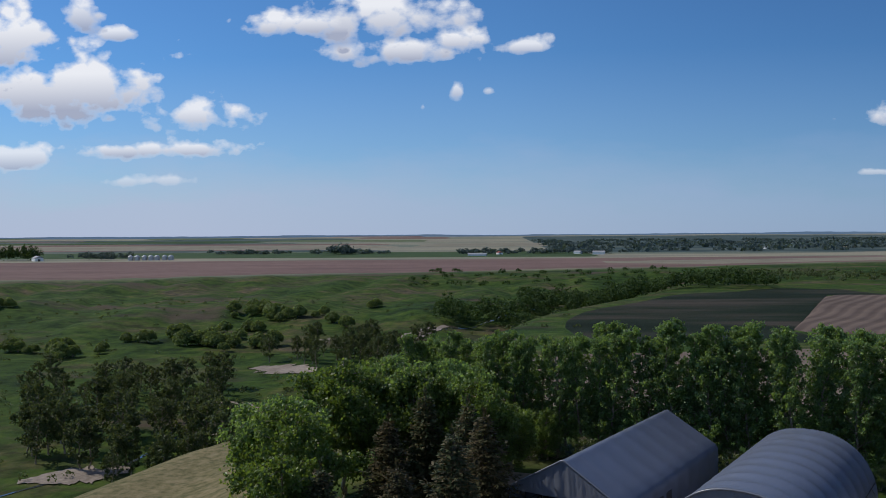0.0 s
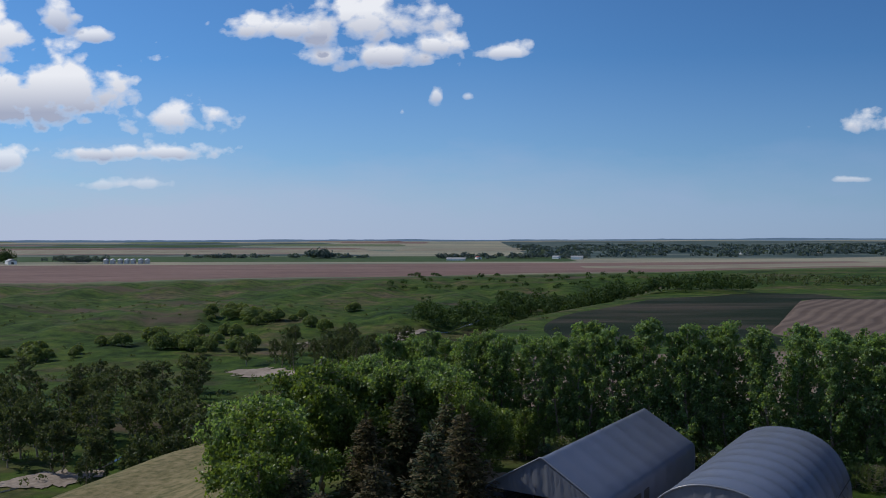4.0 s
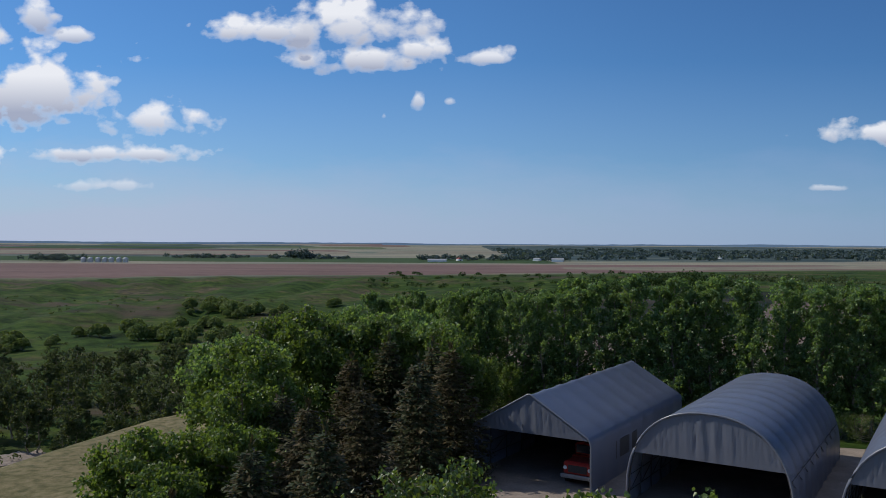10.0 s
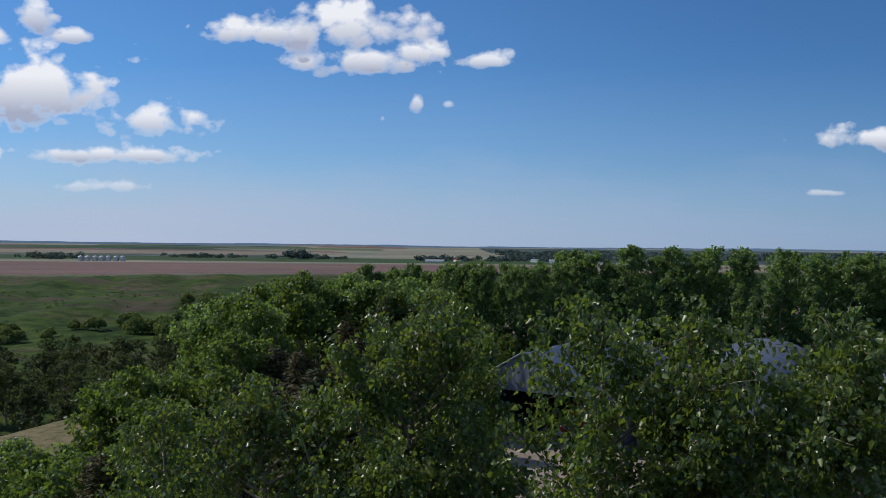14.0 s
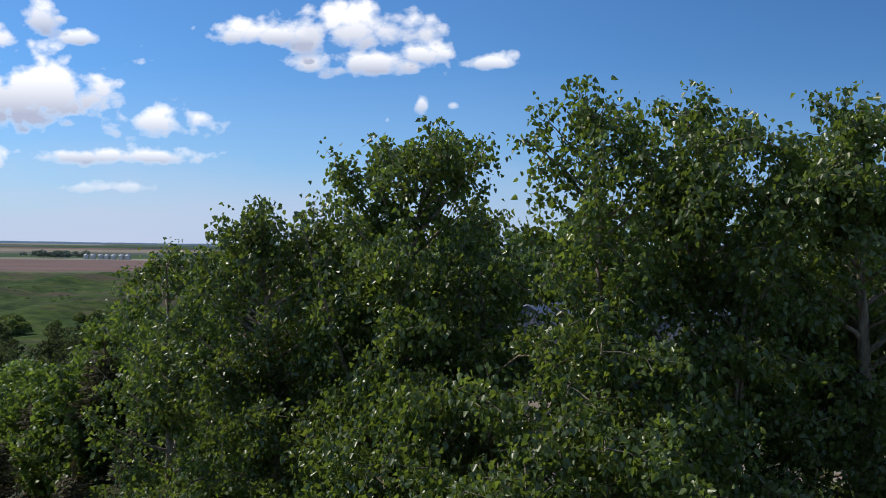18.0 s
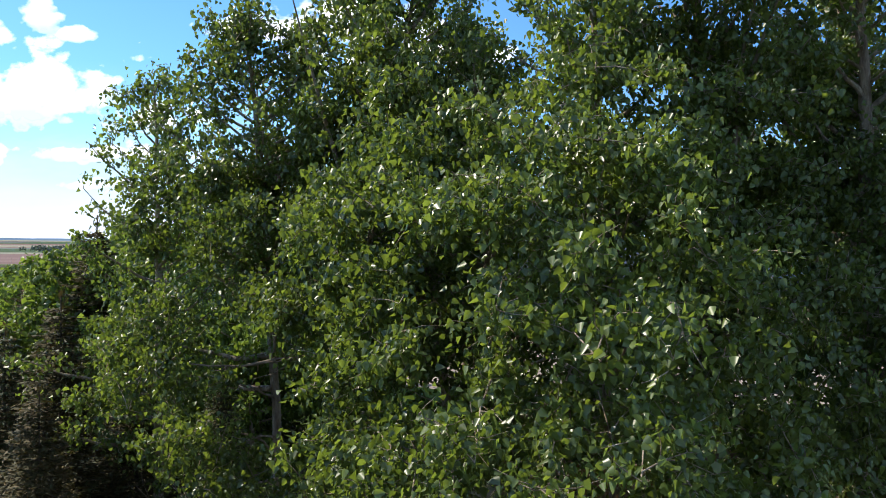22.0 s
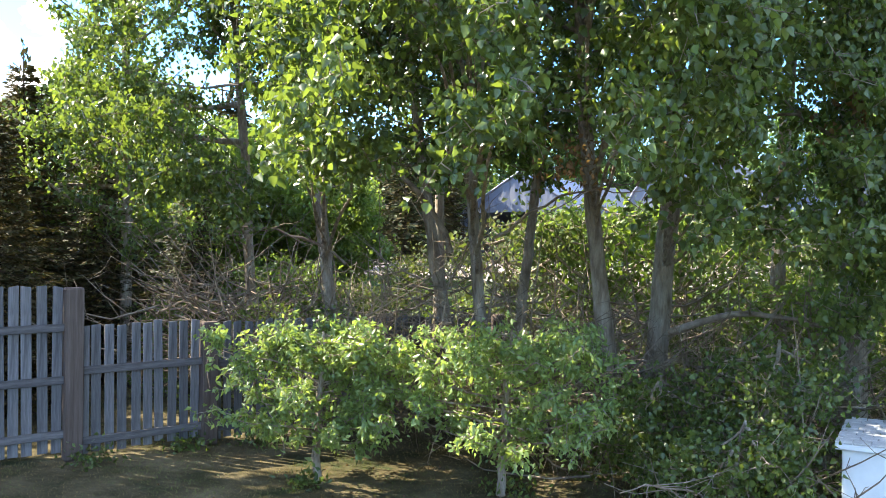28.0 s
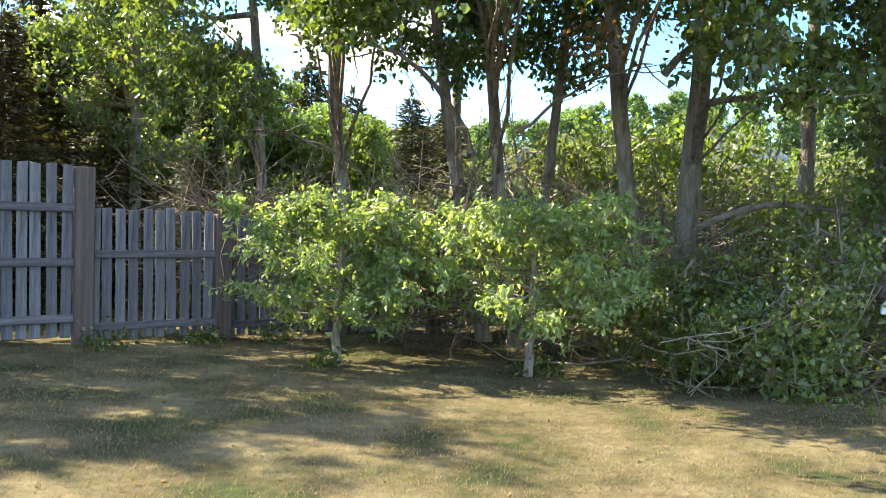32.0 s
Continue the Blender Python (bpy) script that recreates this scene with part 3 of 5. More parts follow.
def spruce(rng, height, radius, tiers, per_tier, sprays, needle, sides=6):
    """Arrays of a spruce: trunk, boughs and needle sprays."""
    trunk = curve_pts((0, 0, -0.1), (0, 0, height), (0, 0, 0), 8, rng, 0.006)
    tr = np.linspace(0.03 * height * 0.5, 0.012, 8)
    paths, at, out = [], [], []
    for i in range(tiers):
        c = (i + 0.3) / tiers
        z = height * (0.06 + 0.92 * c)
        for j in range(per_tier):
            az = (i * 0.618 + j / per_tier + rng.normal() * 0.03) * 2 * math.pi
            length = radius * (1 - c) ** 0.8 * (0.5 + 0.85 * rng.random()) + 0.12
            d = np.array([math.sin(az), math.cos(az), 0.0])
            a = np.array([0, 0, z])
            b = a + d * length + np.array([0, 0, length * (0.35 * c - 0.22)])
            limb = curve_pts(a, b, (0, 0, -0.08 * length), 5, rng, 0.03)
            paths.append((limb, np.linspace(0.018 * (1 - c) + 0.008, 0.004, 5)))
            m = max(4, int(sprays * length / radius + 3))
            t = 0.15 + 0.85 * rng.random(m)
            q = along(limb, t)
            side = np.array([d[1], -d[0], 0.0])
            w = rng.normal(size=(m, 1)) * 0.22 * length * (1.15 - t[:, None])
            at.append(q + side * w + rng.normal(size=(m, 3)) * 0.03)
            out.append(d * 0.8 + side * np.sign(w) * 0.7 + np.array([0, 0, -0.15]) + rng.normal(size=(m, 3)) * 0.3)
    at, out = np.concatenate(at), np.concatenate(out)
    at = np.concatenate([at, np.array([0, 0, height]) + rng.normal(size=(20, 3)) * (0.04, 0.04, 0.16)])
    out = np.concatenate([out, np.tile([0, 0, 1.0], (20, 1)) + rng.normal(size=(20, 3)) * 0.3])
    n = len(at)
    out /= np.linalg.norm(out, axis=1)[:, None]
    s = (needle * (0.6 + 0.8 * rng.random(n)))[:, None]
    side = np.cross(out, rng.normal(size=(n, 3)) * 0.4 + [[0, 0, 1.0]])
    side /= np.linalg.norm(side, axis=1)[:, None] + 1e-9
    v = np.stack([at, at + out * s * 0.5 + side * s * 0.2, at + out * s, at + out * s * 0.5 - side * s * 0.2 - [[0, 0, 0.02]]], 1).reshape(-1, 3)
    i = np.arange(n)[:, None] * 4
    f = np.concatenate([i + [[0, 1, 2]], i + [[0, 2, 3]]], 1).reshape(-1, 3)
    return tubes([(trunk, tr)], 7), tubes(paths, 3), (v, f)


def dome_bush(rng, height, radius, count, leaf):
    """Arrays of a rounded bush: stems and overlapping domes of leaves."""
    paths, at, out = [], [], []
    lobes = 7
    for k in range(lobes):
        az, off = k * 2.4 + rng.random(), radius * 0.6 * math.sqrt(k / lobes)
        r = radius * (0.42 + 0.22 * rng.random())
        c = np.array([math.sin(az) * off, math.cos(az) * off, max(0.2, (height - r) * (1 - 0.55 * k / lobes) * (0.8 + 0.2 * rng.random()))])
        paths.append((curve_pts((0, 0, -0.1), c, (0, 0, 0.1), 5, rng, 0.05), np.linspace(0.06, 0.02, 5)))
        d = rng.normal(size=(count, 3))
        d[:, 2] = np.abs(d[:, 2]) * 1.1 - 0.35
        d /= np.linalg.norm(d, axis=1)[:, None]
        q = c + d * r * (0.86 + 0.22 * rng.random((count, 1)))
        ok = q[:, 2] > 0.02
        at.append(q[ok])
        out.append(d[ok])
    return tubes(paths[:1], 5), tubes(paths[1:], 4), facing_leaves(rng, np.concatenate(at), np.concatenate(out), leaf)


# ---------------------------------------------------------------- ground
def ease(a, b, x):
    t = np.clip((np.asarray(x, float) - a) / (b - a), 0, 1)
    return t * t * (3 - 2 * t)


def waves(x, y, size, seed):
    """Smooth uneven rise and fall, about -1 to 1."""
    r = np.random.RandomState(seed)
    out = 0
    for k in range(5):
        a, ph = r.rand() * 6.28, r.rand() * 6.28
        f = 6.28 / (size * (0.5 + 1.1 * r.rand()))
        out = out + np.sin((x * math.cos(a) + y * math.sin(a)) * f + ph)
    return out / 2.6


def brink(y):
    """Where the home terrace ends and drops into the valley: x of the crest at y."""
    return np.interp(y, [-400, 20, 52, 65, 75, 87, 110, 150, 240, 340, 460, 700, 5000], [-90, -52, -41, -36, -33, -29.5, -17, -6, 16, 62, 115, 190, 900])


def ground_z(x, y):
    x, y = np.asarray(x, float), np.asarray(y, float)
    yard = -0.04 * np.clip(x + 3.3, -3, 5) * ease(26, 12, y)
    terrace = yard + 1.5 * ease(16, 36, y) * ease(-22, -2, x) - 3.6 * ease(-14, -30, x) * ease(20, 60, y) - 5.5 * ease(85, 240, y) - 3.0 * ease(240, 420, y)
    fall = ease(0, 1, (brink(y) - x) / (26 + 0.05 * np.maximum(y, 0)))
    floor = -18.5 + waves(x, y, 60, 3) * 0.5
    rim = 605 + 0.4 * x + waves(x, y, 260, 5) * 30
    rise = 4.5 * ease(rim - 330, rim - 120, y) + 6.0 * ease(rim - 150, rim, y) + (waves(x, y, 90, 8) * 0.8 + np.abs(waves(x, y * 0.35, 70, 9)) * 2.4 + np.abs(waves(x, y * 0.5, 28, 19)) * 0.9 + np.abs(waves(x, y * 0.6, 13, 29)) * 0.35) * ease(rim - 330, rim - 200, y) * ease(rim, rim - 80, y)
    low = floor + rise
    z = terrace * (1 - fall) + low * fall
    plain = -8.0 + 13.0 * ease(900, 4700, y) + waves(x, y, 1100, 11) * 1.8 * ease(1000, 2500, y)
    far = ease(rim - 30, rim + 30, y)
    z = z * (1 - far) + plain * far
    back = ease(-30, -160, y)
    return z * (1 - back)


def at_ground(x, y, lift=0.0):
    return (x, y, float(ground_z(x, y)) + lift)


def ground_sheet():
    rad = np.concatenate([[0.0], np.linspace(0.6, 16, 40), 16 * (4950 / 16) ** (np.arange(1, 200) / 199)])
    ang = np.concatenate([np.linspace(-40, 40, 260), np.linspace(40, 320, 70)[1:-1]])
    a = np.radians(ang)
    x = (rad[:, None] * np.sin(a)[None])
    y = (rad[:, None] * np.cos(a)[None])
    z = ground_z(x, y)
    v = np.stack([x, y, z], -1).reshape(-1, 3)
    n, m = len(rad), len(ang)
    i = (np.arange(n - 1)[:, None] * m + np.arange(m)[None])
    j = (np.arange(n - 1)[:, None] * m + (np.arange(m)[None] + 1) % m)
    f = np.stack([i, i + m, j + m, j], -1).reshape(-1, 4)
    f = f[m:]
    v2, f2 = v, f
    me = fast_mesh("ground", v2, f2, M_GROUND, True)
    hub = [(m + k, m + (k + 1) % m) for k in range(m)]
    bm = bmesh.new()
    bm.from_mesh(me)
    bm.verts.ensure_lookup_table()
    for p_, q_ in hub:
        bm.faces.new((bm.verts[0], bm.verts[q_], bm.verts[p_])).smooth = True
    bmesh.ops.delete(bm, geom=[w for w in bm.verts if not w.link_faces], context="VERTS")
    bmesh.ops.recalc_face_normals(bm, faces=bm.faces)
    bm.to_mesh(me)
    bm.free()
    co = np.empty(len(me.vertices) * 3, np.float32)
    me.vertices.foreach_get("co", co)
    co = co.reshape(-1, 3)
    x, y = co[:, 0], co[:, 1]
    fall = ease(0.0, 0.55, (brink(y) - x) / (26 + 0.05 * np.maximum(y, 0)))
    rim = 605 + 0.4 * x
    green = 1 - ease(rim - 20, rim + 40, y)
    dry = (1 - fall) * ease(-11, -16, x) * ease(18, 30, y)
    lawn = ease(26, 20, y) * ease(-60, -40, y)
    col = np.stack([green, dry, lawn, np.ones(len(x))], -1).astype(np.float32)
    at = me.color_attributes.new("zone", "FLOAT_COLOR", "POINT")
    at.data.foreach_set("color", col.ravel())
    return tagged(new("ground", me), "dry lawn and rolling grassland running out to a far prairie skyline", "ground", kind="structure")


mat, nodes, links, p = material("ground_grass", 0.95, 0.1)
attr = nodes.new("ShaderNodeAttribute")
attr.attribute_name = "zone"
zone = nodes.new("ShaderNodeSeparateColor")
links.new(attr.outputs["Color"], zone.inputs[0])
fine = noise_node(nodes, links, 14, 5, 0.7)
mid = noise_node(nodes, links, 1.1, 6, 0.62)
wide = noise_node(nodes, links, 0.021, 9, 0.68, "Object", (1.0, 1.4, 1))
speck = noise_node(nodes, links, 0.16, 6, 0.7)
huge = noise_node(nodes, links, 0.0022, 5, 0.55, "Object", (0.5, 2.2, 1))
lawn_c = ramp(nodes, links, mid, [(0.36, (0.034, 0.042, 0.016)), (0.45, (0.072, 0.060, 0.030)), (0.54, (0.108, 0.088, 0.048)), (0.66, (0.155, 0.126, 0.072))])
green_c = ramp(nodes, links, wide, [(0.36, (0.012, 0.028, 0.005)), (0.45, (0.026, 0.056, 0.008)), (0.52, (0.040, 0.070, 0.011)), (0.58, (0.052, 0.060, 0.020)), (0.66, (0.085, 0.070, 0.046))])
green_c = mix(nodes, links, 0.75, green_c, ramp(nodes, links, speck, [(0.36, (0.30, 0.36, 0.30)), (0.5, (1.0, 1.0, 1.0)), (0.62, (1.9, 1.55, 1.6))]), "MULTIPLY")
bare = noise_node(nodes, links, 0.016, 7, 0.62, "Object", (0.7, 1.5, 1))
green_c = mix(nodes, links, ramp(nodes, links, bare, [(0.55, (0, 0, 0)), (0.64, (0.8, 0.8, 0.8))]), green_c, (0.078, 0.056, 0.044))
dry_c = ramp(nodes, links, mid, [(0.34, (0.095, 0.095, 0.045)), (0.48, (0.165, 0.140, 0.075)), (0.68, (0.235, 0.195, 0.115))])
dry_c = mix(nodes, links, 0.6, dry_c, ramp(nodes, links, speck, [(0.36, (0.62, 0.70, 0.55)), (0.6, (1.1, 1.08, 1.05))]), "MULTIPLY")
plain_c = ramp(nodes, links, huge, [(0.36, (0.13, 0.155, 0.125)), (0.45, (0.18, 0.19, 0.14)), (0.51, (0.28, 0.255, 0.19)), (0.56, (0.18, 0.18, 0.145)), (0.64, (0.30, 0.27, 0.20))])
col = mix(nodes, links, zone.outputs[0], plain_c, green_c)
col = mix(nodes, links, zone.outputs[1], col, dry_c)
col = mix(nodes, links, zone.outputs[2], col, lawn_c)
col = mix(nodes, links, 0.55, col, ramp(nodes, links, fine, [(0.3, (0.6, 0.6, 0.6)), (0.7, (1.25, 1.25, 1.25))]), "MULTIPLY")
links.new(col, p.inputs["Base Color"])
height = nodes.new("ShaderNodeMath")
height.operation = "MULTIPLY_ADD"
height.inputs[1].default_value = 60.0
links.new(wide, height.inputs[0])
links.new(fine, height.inputs[2])
bump(nodes, links, p, height.outputs[0], 0.8, 0.03)
M_GROUND = mat
ground_sheet()


def field(name, label, x0, x1, near, far, mat, lift=0.25, nx=40, ny=14, wobble=0.0):
    """A sheet of farmland that lies on the ground between two lines y(x)."""
    xs = np.linspace(x0, x1, nx)
    t = np.linspace(0, 1, ny)
    a = np.array([near(x) for x in xs])
    b = np.array([far(x) for x in xs])
    y = a[None] * (1 - t[:, None]) + b[None] * t[:, None]
    x = np.tile(xs, (ny, 1)) + wobble * np.sin(y * 0.03)
    z = ground_z(x, y) + lift
    edge = np.minimum.outer(np.minimum(np.arange(ny), np.arange(ny)[::-1]), np.minimum(np.arange(nx), np.arange(nx)[::-1]))
    z[edge == 0] -= 1.6 * lift
    v = np.stack([x, y, z], -1).reshape(-1, 3)
    i = np.arange(ny - 1)[:, None] * nx + np.arange(nx - 1)[None]
    f = np.stack([i, i + 1, i + nx + 1, i + nx], -1).reshape(-1, 4)
    return tagged(new(name, fast_mesh(name, v, f, mat, True)), label, "field", kind="structure")


field("field_bare", "wide bare brown field beyond the valley", -700, 420, lambda x: 617 + 0.4 * x + 9 * math.sin(x * 0.03), lambda x: 900 + 0.12 * x, M_SOIL, 0.6, 90, 20)
field("field_green", "strip of young green crop beside the bare field", -900, 120, lambda x: 960, lambda x: 1250, M_CROPDARK, 0.8)
field("field_stubble", "pale stubble strip behind the bare field", 80, 560, lambda x: max(630 + 0.4 * x, 709 - 0.43 * (x - 144)), lambda x: 760 + 0.35 * x, M_STUBBLE, 1.0, 40, 8)
field("field_stubble", "pale stubble field on the far plain", -200, 900, lambda x: 1700 + 0.1 * x, lambda x: 2100 + 0.15 * x, M_STUBBLE, 1.2)
field("field_stubble", "pale stubble field on the far plain", -1600, -300, lambda x: 1500, lambda x: 1900, M_STUBBLE, 1.2)
field("far_woodland", "wooded valley on the far plain, painted blue-green for haze", 60, 2400, lambda x: 1080 + 0.12 * x + 40 * math.sin(x * 0.012), lambda x: 3900, M_FARWOOD_HAZED, 1.5, 80, 40)
field("far_woodland", "dark woodland strip on the far skyline", -2200, -700, lambda x: 2500, lambda x: 3300, M_FARWOOD_HAZED, 1.5)
field("field_stubble", "pale stubble field on a far rise", 500, 1100, lambda x: 1240 + 0.1 * x, lambda x: 1370 + 0.1 * x, M_STUBBLE, 1.5)
rng = np.random.RandomState(44)
for k in range(22):
    y0, w = 1280 + 2900 * (k / 22) ** 1.3, 160 + 500 * rng.random()
    x0 = -w - 40 - rng.random() * (500 + 0.55 * y0)
    # the woodland strips among these carry haze in their bluish colour
    m = (M_STUBBLE, M_CROP, M_SOIL, M_FARWOOD_HAZED, M_CROPDARK)[rng.randint(5)]
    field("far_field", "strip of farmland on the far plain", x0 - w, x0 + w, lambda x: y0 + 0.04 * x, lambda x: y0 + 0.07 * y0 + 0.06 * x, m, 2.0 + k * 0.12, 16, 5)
TILL_EDGE = lambda x: min(335.0, 182 + (x - 61) * 2.4)
field("field_tilled", "tilled brown field with furrows on the home terrace", 62, 420, lambda x: 176 - 0.05 * (x - 62), TILL_EDGE, M_FURROW, 0.4, 50, 24)
field("field_dark", "dark fallow field beside the tilled field", 14, 150, lambda x: 150 if x < 62 else TILL_EDGE(x) - 4.0, lambda x: min(385, 178 + 21 * math.sqrt(x - 13.9)) + 7 * math.sin(x * 0.11), M_DARKSOIL, 0.12, 60, 24)
field("field_tilled", "bare tilled strip behind the shelterbelt", -4, 80, lambda x: 84 - 0.2 * x, lambda x: 128 + 0.3 * x, M_TILL, 0.08, 40, 10)
field("yard_gravel", "bare gravel yard in front of the fabric shelters", -6, 40, lambda x: 30 - 0.35 * x + 0.02 * x * x, lambda x: 62 - 0.25 * x, M_GRAVEL, 0.04, 30, 20)


# low blue hills along the skyline; haze painted blue, plus a faint added glow
ang = np.radians(np.linspace(-50, 50, 300))
rng = np.random.RandomState(61)
swell = np.convolve(rng.normal(size=340), np.ones(41) / 41, "valid") * 14
far_r = 4860.0
foot = np.stack([far_r * np.sin(ang), far_r * np.cos(ang), np.full(300, -6.0)], -1)
crest = foot + np.stack([np.zeros(300), np.zeros(300), 22 + swell + rng.normal(size=300) * 0.5], -1)
i = np.arange(299)
mat, nodes, links, p = material("hazy_hills_glow", 1.0, 0.0)
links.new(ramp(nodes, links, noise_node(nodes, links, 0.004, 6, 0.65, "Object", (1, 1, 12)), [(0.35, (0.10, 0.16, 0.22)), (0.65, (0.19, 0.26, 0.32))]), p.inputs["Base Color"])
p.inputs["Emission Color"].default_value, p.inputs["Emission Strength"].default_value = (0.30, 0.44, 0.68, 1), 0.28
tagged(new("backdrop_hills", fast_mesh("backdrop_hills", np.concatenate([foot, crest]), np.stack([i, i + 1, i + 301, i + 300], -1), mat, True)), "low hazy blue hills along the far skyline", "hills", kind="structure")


# ---------------------------------------------------------------- fence
FENCE_A, FENCE_DIR = Vector((-3.30, 10.13, 0)), Vector((1.26, 1.02, 0)).normalized()
FENCE_TURN = math.atan2(FENCE_DIR.y, FENCE_DIR.x)


def board_mesh(name, w, d, h, mat, rng, top_cut=0.0):
    bm = box_bm((w, d, h), (0, 0, h / 2), 0.004)
    for vtx in bm.verts:
        vtx.co.x += rng.normal() * 0.0015
        if vtx.co.z > h * 0.9:
            vtx.co.z += top_cut * (vtx.co.x / w)
    return bm_mesh(name, bm, mat)


def fence_panel(start, length, height, rails, label):
    """Boards nailed to rails between two posts; the start is the left post's foot."""
    rng = np.random.RandomState(int(abs(start.x) * 100) + 5)
    base = start.copy()
    base.z = float(ground_z(base.x, base.y))
    ob = thing("board_fence", base, label, "fence", "board fence", "", FENCE_TURN)
    pitch, n = 0.147, int((length - 0.14) / 0.147)
    shapes = [board_mesh("fence_board", 0.108, 0.019, height - 0.06, M_FENCE, rng, rng.normal() * 0.012) for _ in range(4)]
    for i in range(n):
        b = part("board", shapes[rng.randint(4)], ob)
        b.location = (0.13 + i * pitch + rng.normal() * 0.006, 0.045, 0.05 + rng.normal() * 0.008)
        b.rotation_euler = (rng.normal() * 0.006, rng.normal() * 0.007, 0)
    rail = bm_mesh("fence_rail", box_bm((length - 0.12, 0.04, 0.09), bevel=0.006), M_RAIL)
    for z in rails:
        r = part("rail", rail, ob)
        r.location = (length / 2, 0.0, z)
    return ob


def fence_post(at, height, label):
    base = at.copy()
    base.z = float(ground_z(base.x, base.y))
    ob = new("fence_post", POST_MESH)
    ob.location, ob.rotation_euler, ob.scale = base, (0, 0.008, FENCE_TURN), (1, 1, height)
    return tagged(ob, label, "post", "fence posts")


POST_MESH = bm_mesh("fence_post", box_bm((0.205, 0.15, 1.0), (0, 0, 0.5), 0.012), M_POST)
STEP = 1.62
for k in range(-4, 5):
    foot = FENCE_A + FENCE_DIR * (k * STEP)
    tall = k <= 0
    fence_post(foot, 1.99 if tall else 1.56, "square weathered fence post, brown-grey wood" if tall else "shorter weathered fence post in grey wood")
    if k < 0:
        fence_panel(foot, STEP, 1.97, (0.26, 0.88, 1.48), "tall weathered grey board fence panel with three rails")
    elif k < 4:
        fence_panel(foot, STEP, 1.55, (0.20, 1.02), "lower weathered grey board fence panel with two rails")


# ---------------------------------------------------------------- fabric shelters
AXIS = Vector((0.513, 0.858, 0)).normalized()
SHELTER_TURN = math.atan2(AXIS.y, AXIS.x) - math.pi / 2


def arch_profile(w, h, n=28):
    """A rounded arch on short straight legs."""
    pts = []
    for t in np.linspace(0, math.pi, n):
        c, s = math.cos(t), math.sin(t)
        pts.append((-w / 2 * np.sign(c) * abs(c) ** 0.86, 0.9 + (h - 0.9) * abs(s) ** 0.92))
    return [(-w / 2 + 0.02, 0.0), (-w / 2, 0.45)] + pts + [(w / 2, 0.45), (w / 2 - 0.02, 0.0)]


def gable_profile(w, h, eave):
    left = [(-w / 2, 0), (-w / 2, eave * 0.5), (-w / 2, eave - 0.35), (-w / 2 + 0.05, eave - 0.12), (-w / 2 + 0.22, eave + 0.08)]
    for t in (0.2, 0.4, 0.6, 0.8, 0.93):
        x = -w / 2 + 0.22 + (w / 2 - 0.22) * t
        left.append((x, eave + 0.08 + (h - eave - 0.08) * t))
    left.append((-0.14, h - 0.07))
    right = [(-x, z) for x, z in reversed(left)]
    return left + [(0.0, h - 0.03)] + right


def cover_mesh(profile, length, bays, ripple):
    """The cover: the profile drawn out along y, sagging a little between the ribs."""
    pr = np.array(profile)
    n, per = len(pr), 6
    ys = np.linspace(0, length, bays * per + 1)
    cx, cz = 0.0, pr[:, 1].max() * 0.45
    out = pr - [[cx, cz]]
    out /= np.linalg.norm(out, axis=1)[:, None]
    v = []
    for k, y in enumerate(ys):
        sag = ripple * (math.sin(math.pi * (k % per) / per) ** 0.8)
        q = pr - out * sag
        v.append(np.stack([q[:, 0], np.full(n, y), q[:, 1]], -1))
    v = np.concatenate(v)
    i = np.arange(len(ys) - 1)[:, None] * n + np.arange(n - 1)[None]
    f = np.stack([i, i + n, i + n + 1, i + 1], -1).reshape(-1, 4)
    inner = v.copy()
    inner[:, 0] *= 0.994
    inner[:, 2] -= 0.03
    f2 = f[:, ::-1] + len(v)
    return fast_mesh("shelter_cover", np.concatenate([v, inner]), np.concatenate([f, f2]), M_COVER, True)


def end_mesh(profile, floor_at, wrinkle, seed):
    """A fabric end panel: the profile's part above floor_at, gathered into small folds."""
    rng = np.random.RandomState(seed)
    pr = [q for q in profile]
    xs = np.linspace(min(q[0] for q in pr), max(q[0] for q in pr), 90)
    half = len(pr) // 2
    lx, lz = zip(*sorted(pr[:half + 1]))
    rx, rz = zip(*sorted(pr[half:]))
    top = np.where(xs < 0, np.interp(xs, lx, lz), np.interp(xs, rx, rz))
    rows = 8
    v = []
    for r in range(rows):
        t = r / (rows - 1)
        z = floor_at + (np.maximum(top, floor_at + 0.001) - floor_at) * t
        folds = wrinkle * (np.sin(xs * 9 + t * 2) * np.exp(-(xs / 1.1) ** 2) + 0.35 * np.sin(xs * 23 + 5 * t) + 0.3 * rng.normal(size=len(xs)))
        v.append(np.stack([xs, folds * (1 - abs(2 * t - 1) ** 3), z], -1))
    v = np.concatenate(v)
    n = len(xs)
    i = np.arange(rows - 1)[:, None] * n + np.arange(n - 1)[None]
    f = np.stack([i, i + 1, i + n + 1, i + n], -1).reshape(-1, 4)
    thick = v + [[0, 0.02, 0]]
    return fast_mesh("shelter_end", np.concatenate([v, thick]), np.concatenate([f, f[:, ::-1] + len(v)]), M_VALANCE, True)


